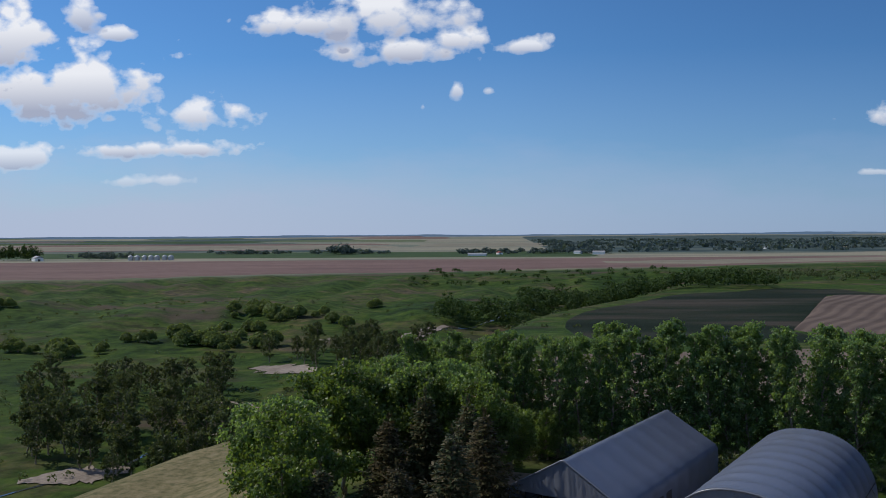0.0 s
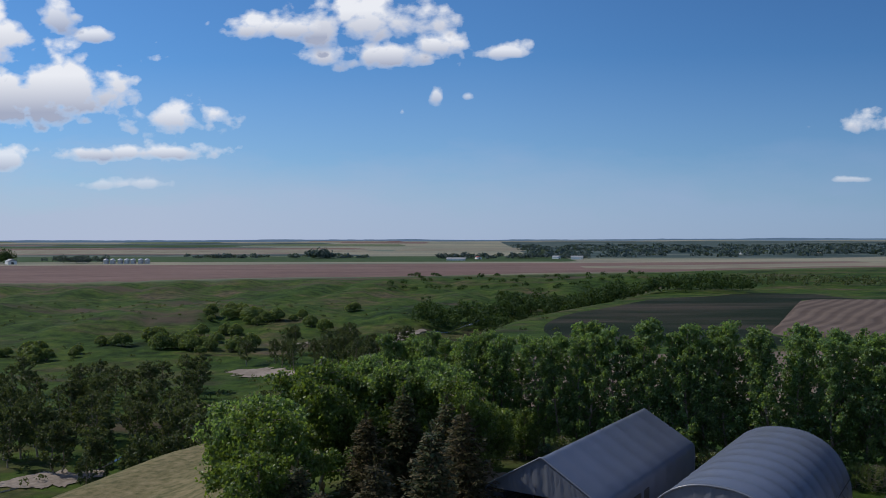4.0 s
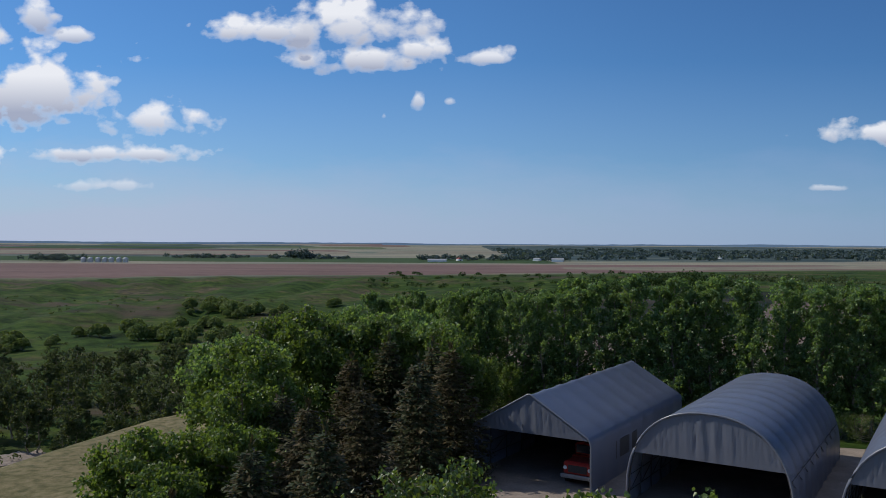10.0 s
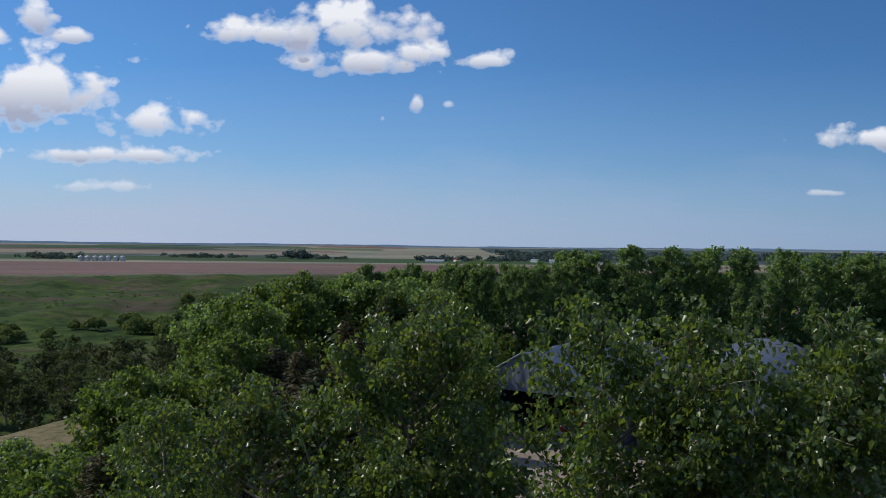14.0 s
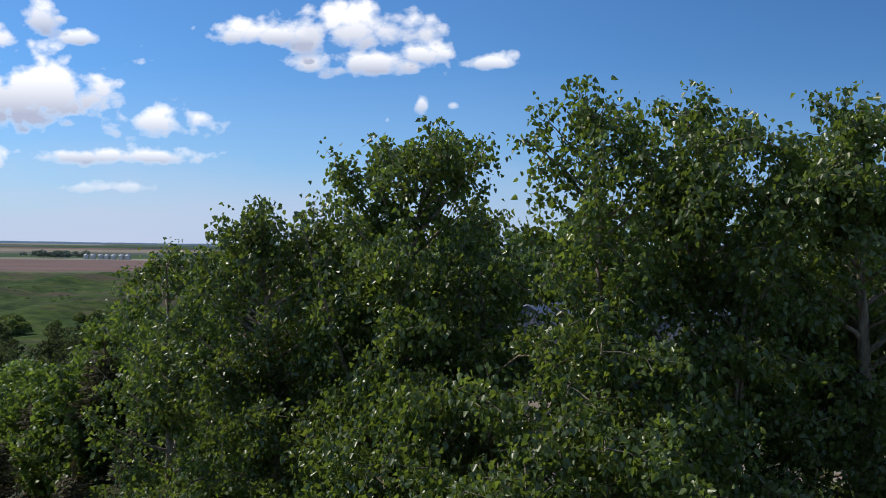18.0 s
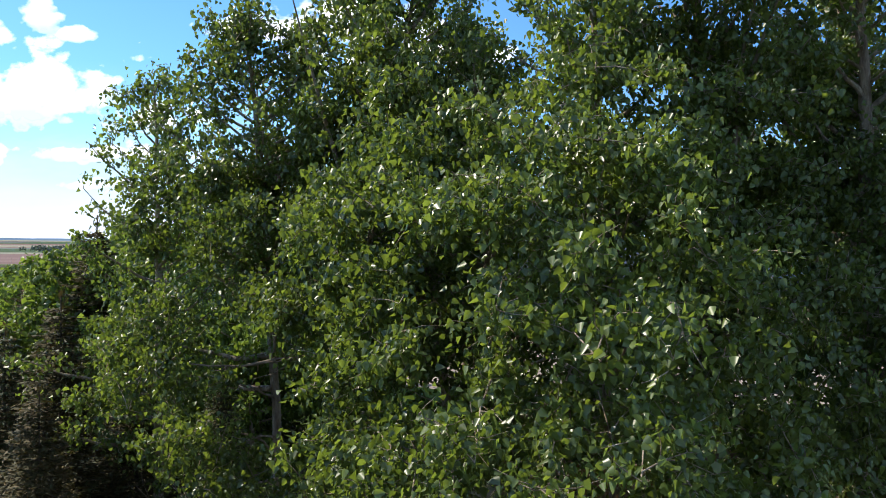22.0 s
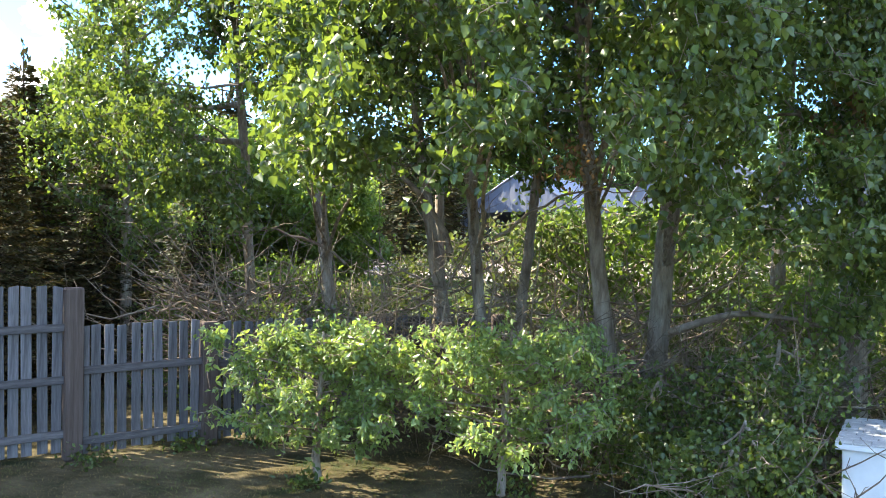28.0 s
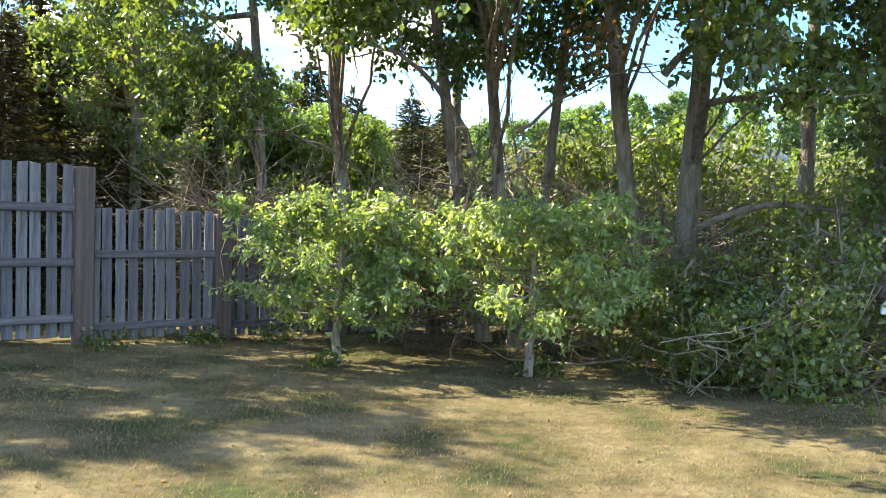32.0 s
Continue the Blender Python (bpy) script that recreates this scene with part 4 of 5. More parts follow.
def shelter(at, profile, length, bays, door, ripple, label, seed):
    ob = thing("fabric_shelter", at, label, "shelter", "fabric shelters", "", SHELTER_TURN)
    part("cover", cover_mesh(profile, length, bays, ripple), ob, "grey fabric cover stretched over ribs")
    e = part("front_panel", end_mesh(profile, door, 0.035, seed), ob, "wrinkled grey fabric gable above the open front")
    e.location = (0, 0.06, 0)
    b = part("rear_panel", end_mesh(profile, 0.02, 0.03, seed + 1), ob)
    b.location = (0, length - 0.1, 0)
    pr = np.array([(x * 0.978, 0, z * 0.985) for x, z in profile])
    rib = fast_mesh("rib", *tubes([(pr, np.full(len(pr), 0.035))], 5), M_PIPE, True)
    hem = fast_mesh("hem", *tubes([(np.array([(x, 0, z) for x, z in profile]), np.full(len(pr), 0.06))], 6), M_VALANCE, True)
    h = part("hem", hem, ob, "rolled fabric hem round the opening")
    h.location = (0, 0.02, 0)
    for k in range(bays + 1):
        r = part("rib", rib, ob)
        r.location = (0, 0.14 + k * (length - 0.3) / bays, 0)
    step = (length - 0.3) / bays
    x0 = max(q[0] for q in profile) * 0.965
    rows = []
    for z in (0.7, 1.5, 2.3):
        rows.append((np.array([(0, 0.14, z), (0, length - 0.2, z)]), [0.025, 0.025]))
    for k in range(bays):
        a, c = 0.14 + k * step, 0.14 + (k + 1) * step
        rows.append((np.array([(0, a, 0.7), (0, c, 1.5)]), [0.02, 0.02]))
        rows.append((np.array([(0, c, 1.5), (0, a, 2.3)]), [0.02, 0.02]))
    brace = fast_mesh("side_brace", *tubes(rows, 4), M_PIPE)
    for s in (-1, 1):
        q = part("side_brace", brace, ob)
        q.location = (s * x0, 0, 0)
    return ob


GABLE = gable_profile(7.35, 4.95, 2.85)
ARCH = arch_profile(8.0, 5.05)
YARD_Z = 1.5
shelter((3.98, 46.2, YARD_Z), GABLE, 16.4, 8, 2.75, 0.05, "grey fabric shelter with a peaked roof and open front", 21)
shelter((12.17, 40.7, YARD_Z), ARCH, 15.6, 9, 2.7, 0.09, "grey fabric shelter with a rounded ribbed roof and open front", 31)
shelter((20.6, 35.4, YARD_Z), ARCH, 15.6, 9, 2.7, 0.09, "grey round-roofed fabric shelter at the end of the row", 41)


# ---------------------------------------------------------------- red farm truck inside the peaked shelter
def truck(at, turn):
    ob = thing("farm_truck", at, "old red farm truck parked nose out in the shelter", "truck", "", "", turn)
    bm = box_bm((1.75, 1.5, 0.75), (0, 0.75, 0.95), 0.12)
    part("hood", bm_mesh("hood", bm, M_RED), ob)
    bm = box_bm((1.9, 1.4, 0.75), (0, 2.1, 1.0), 0.08)
    box_bm((1.7, 1.2, 0.7), (0, 2.15, 1.7), 0.12, bm)
    cab = part("cab", bm_mesh("cab", bm, M_RED), ob)
    part("windscreen", bm_mesh("windscreen", box_bm((1.45, 0.03, 0.45), (0, 1.535, 1.72), 0.01), M_GLASS), cab)
    part("bumper", bm_mesh("bumper", box_bm((1.9, 0.15, 0.22), (0, -0.08, 0.55), 0.03), M_STEEL), ob)
    part("grille", bm_mesh("grille", box_bm((1.1, 0.05, 0.4), (0, -0.01, 0.95), 0.02), M_PIPE), ob)
    bm = box_bm((2.2, 3.6, 1.1), (0, 4.7, 1.55), 0.04)
    part("grain_box", bm_mesh("grain_box", bm, M_PIPE), ob, "dark wooden grain box")
    for x in (-0.72, 0.72):
        lamp = bmesh.new()
        bmesh.ops.create_cone(lamp, cap_ends=True, segments=14, radius1=0.11, radius2=0.11, depth=0.05, matrix=pose(x, -0.02, 0.98, 90))
        part("headlight", bm_mesh("headlight", lamp, M_WHITE), ob)
        for y in (0.8, 4.9):
            w = bmesh.new()
            bmesh.ops.create_cone(w, cap_ends=True, segments=20, radius1=0.45, radius2=0.45, depth=0.26, matrix=pose(x * 1.15, y, 0.45, 0, 90))
            wheel = part("wheel", bm_mesh("wheel", w, M_RUBBER), ob)
            w = bmesh.new()
            bmesh.ops.create_cone(w, cap_ends=True, segments=14, radius1=0.22, radius2=0.22, depth=0.28, matrix=pose(x * 1.15, y, 0.45, 0, 90))
            part("rim", bm_mesh("rim", w, M_STEEL), wheel)
    return ob


truck((6.6, 45.6, YARD_Z), SHELTER_TURN)


# ---------------------------------------------------------------- poplars behind the lawn
# foot x, y, height, crown radius, lean of the top, lean at 4 m, crown start, trunk radius, further limbs
POPLARS = [
    (-4.7, 15.0, 9.3, 1.2, (0.2, -0.65), (0.1, 0.0), 0.24, 0.10, [(3.2, 200, 2.2, -0.25), (4.2, 230, 2.2, -0.3), (3.6, 255, 2.2, -0.2)]),
    (-2.3, 14.4, 10.0, 1.15, (-0.1, -2.2), (-0.1, -0.3), 0.55, 0.09, [(4.4, 250, 2.2, -0.1), (5.0, 275, 2.2, -0.1)]),
    (-0.75, 13.4, 11.3, 1.3, (1.0, -0.9), (-0.35, 0.0), 0.39, 0.11, [(6.6, 200, 2.4, -1.4)]),
    (1.22, 12.6, 9.4, 0.9, (-1.3, 0.2), (-0.62, 0.0), 0.40, 0.095, []),
    (1.62, 12.2, 9.6, 0.9, (-0.7, -0.4), (-0.30, 0.0), 0.40, 0.085, []),
    (1.70, 12.5, 8.6, 0.8, (1.2, 0.4), (0.62, 0.1), 0.42, 0.075, []),
    (3.22, 11.7, 11.6, 1.2, (-1.05, -1.26), (-0.42, -0.1), 0.37, 0.115, []),
    (3.70, 12.0, 11.6, 1.25, (-0.15, -1.5), (0.36, 0.0), 0.36, 0.155, [(5.6, 172, 2.5, -2.2), (6.0, 160, 2.45, -2.1), (3.4, 100, 2.2, -0.3)]),
    (6.2, 11.6, 11.5, 1.4, (-0.95, -1.5), (-0.1, -0.1), 0.34, 0.17, [(6.6, 265, 2.4, -1.7), (6.0, 150, 2.4, -1.8)]),
    (7.9, 11.6, 10.9, 1.6, (-0.3, -0.8), (0, 0), 0.20, 0.17, [(2.6, 200, 3.2, 0.1), (4.0, 210, 3.6, -0.1), (5.4, 195, 3.6, -0.2), (6.8, 200, 2.8, -0.3)]),
    (10.2, 12.0, 11.3, 1.7, (0.0, -0.6), (0, 0), 0.20, 0.17, [(3.0, 210, 3.4, 0.0), (5.0, 200, 3.2, -0.2)]),
    # next five stand out of view, added to shade lawn, fence and apple tree
    (-8.8, 8.3, 8.0, 1.7, (0, 0), (0, 0), 0.1, 0.15, [(3.6, 20, 2.0, -0.1), (2.4, 200, 2.2, 0.0)]),
    (-9.4, 6.0, 7.6, 1.7, (0, 0), (0, 0), 0.1, 0.15, [(3.6, 20, 2.0, -0.1), (2.4, 200, 2.2, 0.0)]),
    (-7.6, 10.9, 7.0, 1.6, (0, 0), (0, 0), 0.15, 0.12, []),
    (-7.3, 9.2, 7.6, 1.7, (0, 0), (0, 0), 0.2, 0.13, []),
    (-9.6, 3.6, 8.4, 1.6, (0, 0), (0, 0), 0.2, 0.15, [(3.0, 100, 2.4, 0.0)]),
    (6.0, 13.6, 10.9, 1.2, (0.2, -1.2), (0.0, 0.0), 0.5, 0.12, []),
    (0.75, 15.2, 10.5, 1.0, (0.1, -1.0), (0.0, 0.0), 0.45, 0.10, []),
]


def column(c):
    """How far a poplar's limbs reach from the foot of its crown to its tip."""
    return np.interp(c, [0, 0.2, 0.5, 0.75, 0.9, 1.0], [0.8, 1.0, 1.0, 0.80, 0.50, 0.15])


def dome(c):
    """The same for the broad-headed poplar."""
    return np.interp(c, [0, 0.2, 0.5, 0.75, 0.9, 1.0], [0.8, 1.0, 1.0, 0.90, 0.66, 0.28])


def canopy_face(x, z):
    """The y to which the poplars' boughs hang out over the lawn at x and height z."""
    return (np.interp(z, [1.0, 3.2, 3.8, 5.0, 6.0, 7.0, 8.5, 9.5, 10.5], [6.4, 6.1, 5.9, 5.9, 6.2, 7.2, 8.2, 8.9, 10.0])
            + np.interp(x, [-4.8, -3.0, -1.5, -0.8, -0.2, 0.6, 2.2, 3.3, 3.9, 4.6, 6.5], [6.4, 4.8, 3.9, 2.9, 1.6, 0.2, 0.0, 0.8, 2.1, 2.2, 3.0]))


# bough tips spread over the canopy's face, each on the poplar that stands nearest
rng = np.random.RandomState(505)
tips_of = {k: [] for k in range(len(POPLARS))}
for gx in np.arange(-4.6, 6.6, 0.62):
    low = np.interp(gx, [-4.6, -3.0, -1.4, 0.4, 3.0, 3.7, 4.4, 6.5], [4.1, 3.6, 3.1, 3.7, 3.6, 3.0, 2.5, 2.3])
    high = np.interp(gx, [-4.6, -3.0, -2.2, -1.2, -0.2, 0.6, 1.2, 2.2, 4.0, 5.4, 6.5], [7.6, 8.0, 8.8, 9.2, 9.6, 8.6, 8.4, 9.4, 9.8, 9.6, 9.0])
    for gz in np.arange(low, high, np.interp(gx, [-2.0, 0.0], [0.85, 0.62])):
        x, z = gx + rng.normal() * 0.2, gz + rng.normal() * 0.2
        y = float(canopy_face(x, z)) + 0.15 + abs(rng.normal()) * 0.5
        if abs(x - (1.6 - 0.99 * (z - 1.5))) < 0.85 and abs(y - (9.7 + 0.29 * (z - 1.5))) < 1.1:
            continue        # a gap in the canopy, through which the sun reaches the apple trees
        k = min((0, 1, 2, 4, 6, 7, 8), key=lambda i: abs(POPLARS[i][0] + POPLARS[i][4][0] * 0.6 - x) + 0.2 * rng.random())
        tips_of[k].append((x - POPLARS[k][0], y - POPLARS[k][1], z))

# upper boughs of the two tallest poplars
for k, x, y, z in ((7, 3.8, 9.3, 11.1), (7, 3.6, 9.4, 10.6), (7, 4.0, 9.3, 10.4), (7, 4.2, 9.4, 9.9), (7, 3.3, 9.6, 10.3), (7, 3.0, 9.8, 10.6),
                   (8, 4.5, 9.9, 10.8), (8, 4.8, 10.0, 10.6), (8, 5.2, 10.1, 11.2), (8, 5.6, 10.0, 10.6), (8, 5.0, 9.8, 10.0), (8, 5.9, 10.2, 10.2), (8, 6.3, 10.4, 10.6)):
    tips_of[k].append((x - POPLARS[k][0], y - POPLARS[k][1], z))

for k, (x, y, h, r, lean, kink, start, tr, reach) in enumerate(POPLARS):
    rng = np.random.RandomState(100 + k)
    dense = (0.72, 0.9, 1.15, 0.78, 0.8, 0.75, 0.95, 0.86, 0.86, 0.85)[k] if k < 10 else 0.85
    arrays = broadleaf(rng, h + (0.2 if k < 10 else 0.0), r, start, int(76 * dense), 9, int(28 * dense), 0.082, lean, tr, reach, dome if k == 2 else column, 0.36, 0.09, 0.8, 0.80, 0, 0.75, 9, (*kink, 4.0), k < 10, tips_of[k], peak=0.3)
    plant("poplar_tree", at_ground(x, y), tree_meshes("poplar", arrays, M_POPLAR), "tall leafy poplar with pale grey bark beside the lawn", "tree", "poplars by the lawn")

# drooping boughs at the lawn's edge
rng = np.random.RandomState(171)
for x, y, h, r in ((3.75, 9.0, 1.0, 0.85), (3.2, 10.3, 1.3, 0.85), (4.4, 10.2, 1.7, 1.0)):
    arrays = broadleaf(rng, h, r, 0.1, 26, 8, 24, 0.060, (0.2, -0.2), 0.035, (), lambda c: 1.0 - 0.35 * c, 0.35, 0.12, 0.7, 0.9, 0, 0.1, rounded=True)
    plant("poplar_sucker", at_ground(x, y), tree_meshes("sucker", arrays, M_POPLAR), "low leafy poplar sucker drooping on the lawn", "shrub", "poplar suckers")

# ---------------------------------------------------------------- two small apple trees
for k, (x, y, h, r) in enumerate(((1.63, 9.7, 1.85, 1.25), (-0.40, 9.73, 1.8, 1.05))):
    rng = np.random.RandomState(60 + k)
    arrays = broadleaf(rng, h, r, 0.32, 46, 15, 17, 0.074, (0.05, 0), 0.042, (), lambda c: np.interp(c, [0, 0.2, 0.6, 1.0], [0.8, 1.0, 0.92, 0.5]), 0.24, 0.032, 0.4, 0.5, 0, 0.42, slim=0.4, peak=0.1)
    plant("apple_tree", at_ground(x, y), tree_meshes("apple", arrays, M_APPLE), "small bushy apple tree with yellow-green leaves on the lawn", "tree", "apple trees")

# ---------------------------------------------------------------- undergrowth beneath and behind the poplars
rng = np.random.RandomState(77)
under = [tree_meshes("undergrowth", broadleaf(rng, 3.0, 1.5, 0.04, 34, 7, 12, 0.10, (0, 0), 0.03, (), lambda c: 1.0 - 0.4 * c, 0.35, 0.12, 0.4, 0.7, 0, 0.7), m) for m in (M_ASH, M_POPLAR, M_WILLOW)]
for i, (x, y, h, kind) in enumerate(((-2.0, 15.6, 2.4, 0), (-0.6, 16.4, 2.0, 2), (1.0, 15.8, 1.7, 0), (2.4, 16.6, 3.5, 2), (3.8, 16.2, 3.7, 0), (5.2, 16.2, 3.8, 0), (6.6, 15.2, 2.6, 1), (8.2, 16.0, 3.2, 2), (9.8, 15.4, 3.2, 0),
                                     (4.6, 13.6, 1.6, 2), (6.4, 13.4, 2.4, 0), (8.4, 13.6, 3.0, 1), (-3.4, 14.0, 1.7, 0), (11.2, 14.6, 3.6, 2), (-1.4, 13.2, 1.9, 1), (7.0, 10.0, 2.2, 1),
                                     (2.8, 18.4, 3.3, 0), (0.2, 18.8, 2.4, 2), (4.4, 19.2, 3.4, 2), (6.2, 19.4, 3.4, 2), (8.0, 18.8, 3.4, 0), (10.6, 18.0, 3.8, 1))):
    plant("shrub", at_ground(x, y), under[kind], "tangled green shrub under the poplars", "shrub", "undergrowth", i * 1.3, h / 3.0)


def dead_tangle(rng, count, length, spread):
    """Meshes of a tangle: dead branches, each with its twigs."""
    made = []
    for k in range(count):
        paths = []
        a = rng.normal(size=3) * (spread, spread * 0.6, 0.25)
        a[2] = abs(a[2])
        d = rng.normal(size=3) * (1, 1, 0.7)
        d[2] = abs(d[2])
        d *= length * (0.5 + rng.random()) / np.linalg.norm(d)
        main = curve_pts(a, a + d, (0, 0, -0.1 * length), 6, rng, 0.09)
        paths.append((main, np.linspace(0.017, 0.004, 6)))
        for s in rng.random(5):
            q = along(main, np.array([s]))[0]
            e = q + rng.normal(size=3) * 0.28
            paths.append((np.array([q, (q + e) / 2 + rng.normal(size=3) * 0.03, e]), np.array([0.005, 0.004, 0.002])))
        made.append(fast_mesh("dead_branch", *tubes(paths, 4), M_TWIG))
    return made


tangles = [dead_tangle(rng, 30, 1.5, 0.6) for _ in range(4)]
for i, (x, y, z) in enumerate(((1.4, 11.4, 0.9), (0.2, 12.4, 0.8), (-1.2, 12.8, 1.1), (-2.4, 13.2, 1.2), (2.4, 11.6, 0.5), (3.8, 11.8, 0.6), (5.0, 12.4, 0.6), (4.4, 9.6, 0.1), (5.4, 9.2, 0.1), (0.8, 13.4, 0.6), (6.4, 12.4, 0.6), (0.9, 11.8, 1.4), (1.9, 12.2, 1.6), (-0.2, 12.8, 1.5), (2.6, 12.6, 1.2), (-1.6, 13.4, 1.9), (4.4, 12.6, 1.0), (3.0, 13.2, 1.6), (1.2, 12.9, 2.3), (-2.8, 13.4, 2.0), (5.2, 11.6, 1.2), (0.3, 11.7, 1.0), (2.0, 11.3, 1.1), (2.9, 11.2, 1.2), (-0.7, 12.2, 1.5), (3.6, 12.6, 1.8), (-1.9, 12.6, 1.4))):
    ob = thing("dead_brush", at_ground(x, y, z - 0.5), "tangle of bare dead branches under the poplars", "brush", "dead brush", "", i * 1.9)
    for me in tangles[i % 4]:
        part("branch", me, ob)

# ---------------------------------------------------------------- spruces
rng = np.random.RandomState(7)
near_spruce = [tree_meshes("spruce", spruce(rng, 7.6, 1.9, 34, 11, 80, 0.15), M_SPRUCE_BROWN if i == 0 else M_SPRUCE, M_SPRUCE_BARK) for i in range(2)]
far_spruce = [tree_meshes("spruce", spruce(rng, 7.0, 2.35, 26, 10, 44, 0.30), M_SPRUCE_BROWN if i == 0 else M_SPRUCE, M_SPRUCE_BARK) for i in range(3)]
SPRUCES = [(-5.4, 12.2, 4.3, 0), (-5.2, 15.2, 4.4, 0), (-4.0, 16.4, 4.0, 1), (-7.0, 13.0, 3.8, 0), (-6.2, 14.4, 5.5, 0), (-7.8, 15.6, 4.8, 1), (-9.6, 18.0, 5.2, 0), (-10.9, 22.3, 5.4, 0), (-6.7, 18.6, 5.6, 1), (-12.6, 19.5, 4.8, 1), (-8.8, 12.6, 4.0, 1), (-11.5, 14.5, 4.4, 0), (-8.6, 21.0, 6.8, 0),
           (-6.4, 50, 6.6, 0), (-0.4, 47, 7.4, 0), (-2.0, 43, 7.2, 1), (-6.2, 35, 6.6, 0), (-7.3, 30, 6.4, 1), (-4.8, 31, 6.6, 2), (-4.4, 39, 6.6, 0), (-9.0, 26.5, 6.0, 0), (-5.6, 24.5, 6.2, 1),
           (-4.6, 55, 7.0, 1), (-1.6, 52, 7.0, 2), (-8.6, 41, 6.2, 2)]
for i, (x, y, h, kind) in enumerate(SPRUCES):
    pool = near_spruce if y < 24 else far_spruce
    plant("spruce_tree", at_ground(x, y), pool[kind % len(pool)], "spruce with browned needle tips" if kind == 0 else "dark green spruce with drooping boughs", "tree", "spruces", i * 1.7, h / (7.6 if y < 24 else 7.0))

# ---------------------------------------------------------------- leafy trees left of the shelters
rng = np.random.RandomState(8)
mid_ash = [tree_meshes("ash", broadleaf(rng, 8.0, 2.6, 0.12, 46, 8, 16, 0.20, (0, 0), 0.12, (), None, 0.55, 0.15), m) for m in (M_ASH, M_POPLAR_FAR, M_ASH)]
LEAFY = [(-10.5, 57, 9.4, 0), (-7.4, 60, 9.0, 1), (-13.2, 50, 8.6, 1), (-11.8, 46, 8.6, 2), (-10.6, 41, 7.0, 2), (-12.4, 33, 6.6, 0), (-10.8, 30.5, 5.8, 2), (-14.5, 28, 5.2, 1),
         (-9.4, 35, 6.0, 0), (-12.5, 25, 5.6, 2), (-16.5, 24, 5.0, 0), (-5.6, 58, 8.2, 2), (-3.4, 61, 8.4, 1), (-9.6, 64, 8.4, 0), (-7.2, 21.6, 6.6, 0), (-4.4, 20, 5.2, 2), (-2.2, 21.5, 4.2, 0),
         (-9.0, 22.0, 6.4, 2), (-1.2, 57, 7.6, 2), (1.2, 60, 5.2, 0), (4.0, 64.5, 4.0, 2), (-3.6, 26, 4.6, 1)]
for i, (x, y, h, kind) in enumerate(LEAFY):
    plant("ash_tree", at_ground(x, y), mid_ash[kind], "round leafy green ash tree" if kind != 1 else "dark green leafy poplar tree", "tree", "trees by the yard", i * 2.1, h / 8.0)

# ---------------------------------------------------------------- shelterbelt behind the shelters
rng = np.random.RandomState(9)
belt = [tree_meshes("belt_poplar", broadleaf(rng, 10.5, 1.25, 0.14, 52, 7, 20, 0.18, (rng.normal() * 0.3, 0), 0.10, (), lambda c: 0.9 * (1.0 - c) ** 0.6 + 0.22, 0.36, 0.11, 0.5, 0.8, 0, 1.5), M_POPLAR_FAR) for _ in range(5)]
i = 0
for row in range(2):
    for k in range(37):
        s = k / 36
        x, y = -7.5 + s * 50 + rng.normal() * 0.25 + row * 0.85, 70.0 - s * 16.5 + row * 2.6 + rng.normal() * 0.3
        h = 8.8 + 1.5 * ease(0, 14, x) + min(0.6, rng.normal() * 0.4)
        if row == 1 and rng.random() < 0.1:
            continue
        plant("shelterbelt_poplar", at_ground(x, y), belt[rng.randint(5)], "slim poplar in a planted shelterbelt row", "tree", "shelterbelt", rng.random() * 6.28, h / 10.5)
        i += 1

for k in range(22):
    x = -5 + 1.7 * k + rng.normal() * 0.5
    plant("shrub", at_ground(x, 66.2 - 0.33 * x + rng.normal() * 0.5), under[k % 3], "green shrub at the foot of the shelterbelt", "shrub", "shelterbelt shrubs", k * 1.1, 0.5 + 0.35 * rng.random())

for k, (x, y) in enumerate(((-1.3, 46.0), (-1.9, 48.5), (-1.1, 51.0), (-1.8, 53.5))):
    plant("shrub", at_ground(x, y), under[k % 3], "dark green shrub beside the fabric shelters", "shrub", "shelter shrubs", k * 1.7, 0.7)

# ---------------------------------------------------------------- valley: creek, trees, willows
def strip(name, label, pts, width, mat, lift, category, seed):
    """An uneven ribbon on the ground along a line."""
    rng = np.random.RandomState(seed)
    pts = np.array(pts, float)
    t = np.linspace(0, 1, 40)
    line = np.stack([np.interp(t * (len(pts) - 1), np.arange(len(pts)), pts[:, i]) for i in range(3)], -1)
    d = np.gradient(line[:, :2], axis=0)
    d /= np.linalg.norm(d, axis=1)[:, None]
    side = np.stack([-d[:, 1], d[:, 0]], -1)
    w = line[:, 2] * width * (1 + 0.25 * np.convolve(rng.normal(size=44), np.ones(5) / 2.2, "valid"))
    w = np.maximum(w, 0.2)
    v = []
    for q in np.linspace(-1, 1, 7):
        xy = line[:, :2] + side * (w * q)[:, None]
        v.append(np.stack([xy[:, 0], xy[:, 1], ground_z(xy[:, 0], xy[:, 1]) + lift + 0.3 * (1 - q * q) * (lift > 0.3)], -1))
    v = np.concatenate(v)
    i = np.arange(6)[:, None] * 40 + np.arange(39)[None]
    f = np.stack([i, i + 40, i + 41, i + 1], -1).reshape(-1, 4)
    return tagged(new(name, fast_mesh(name, v, f, mat, True)), label, category, kind="structure")


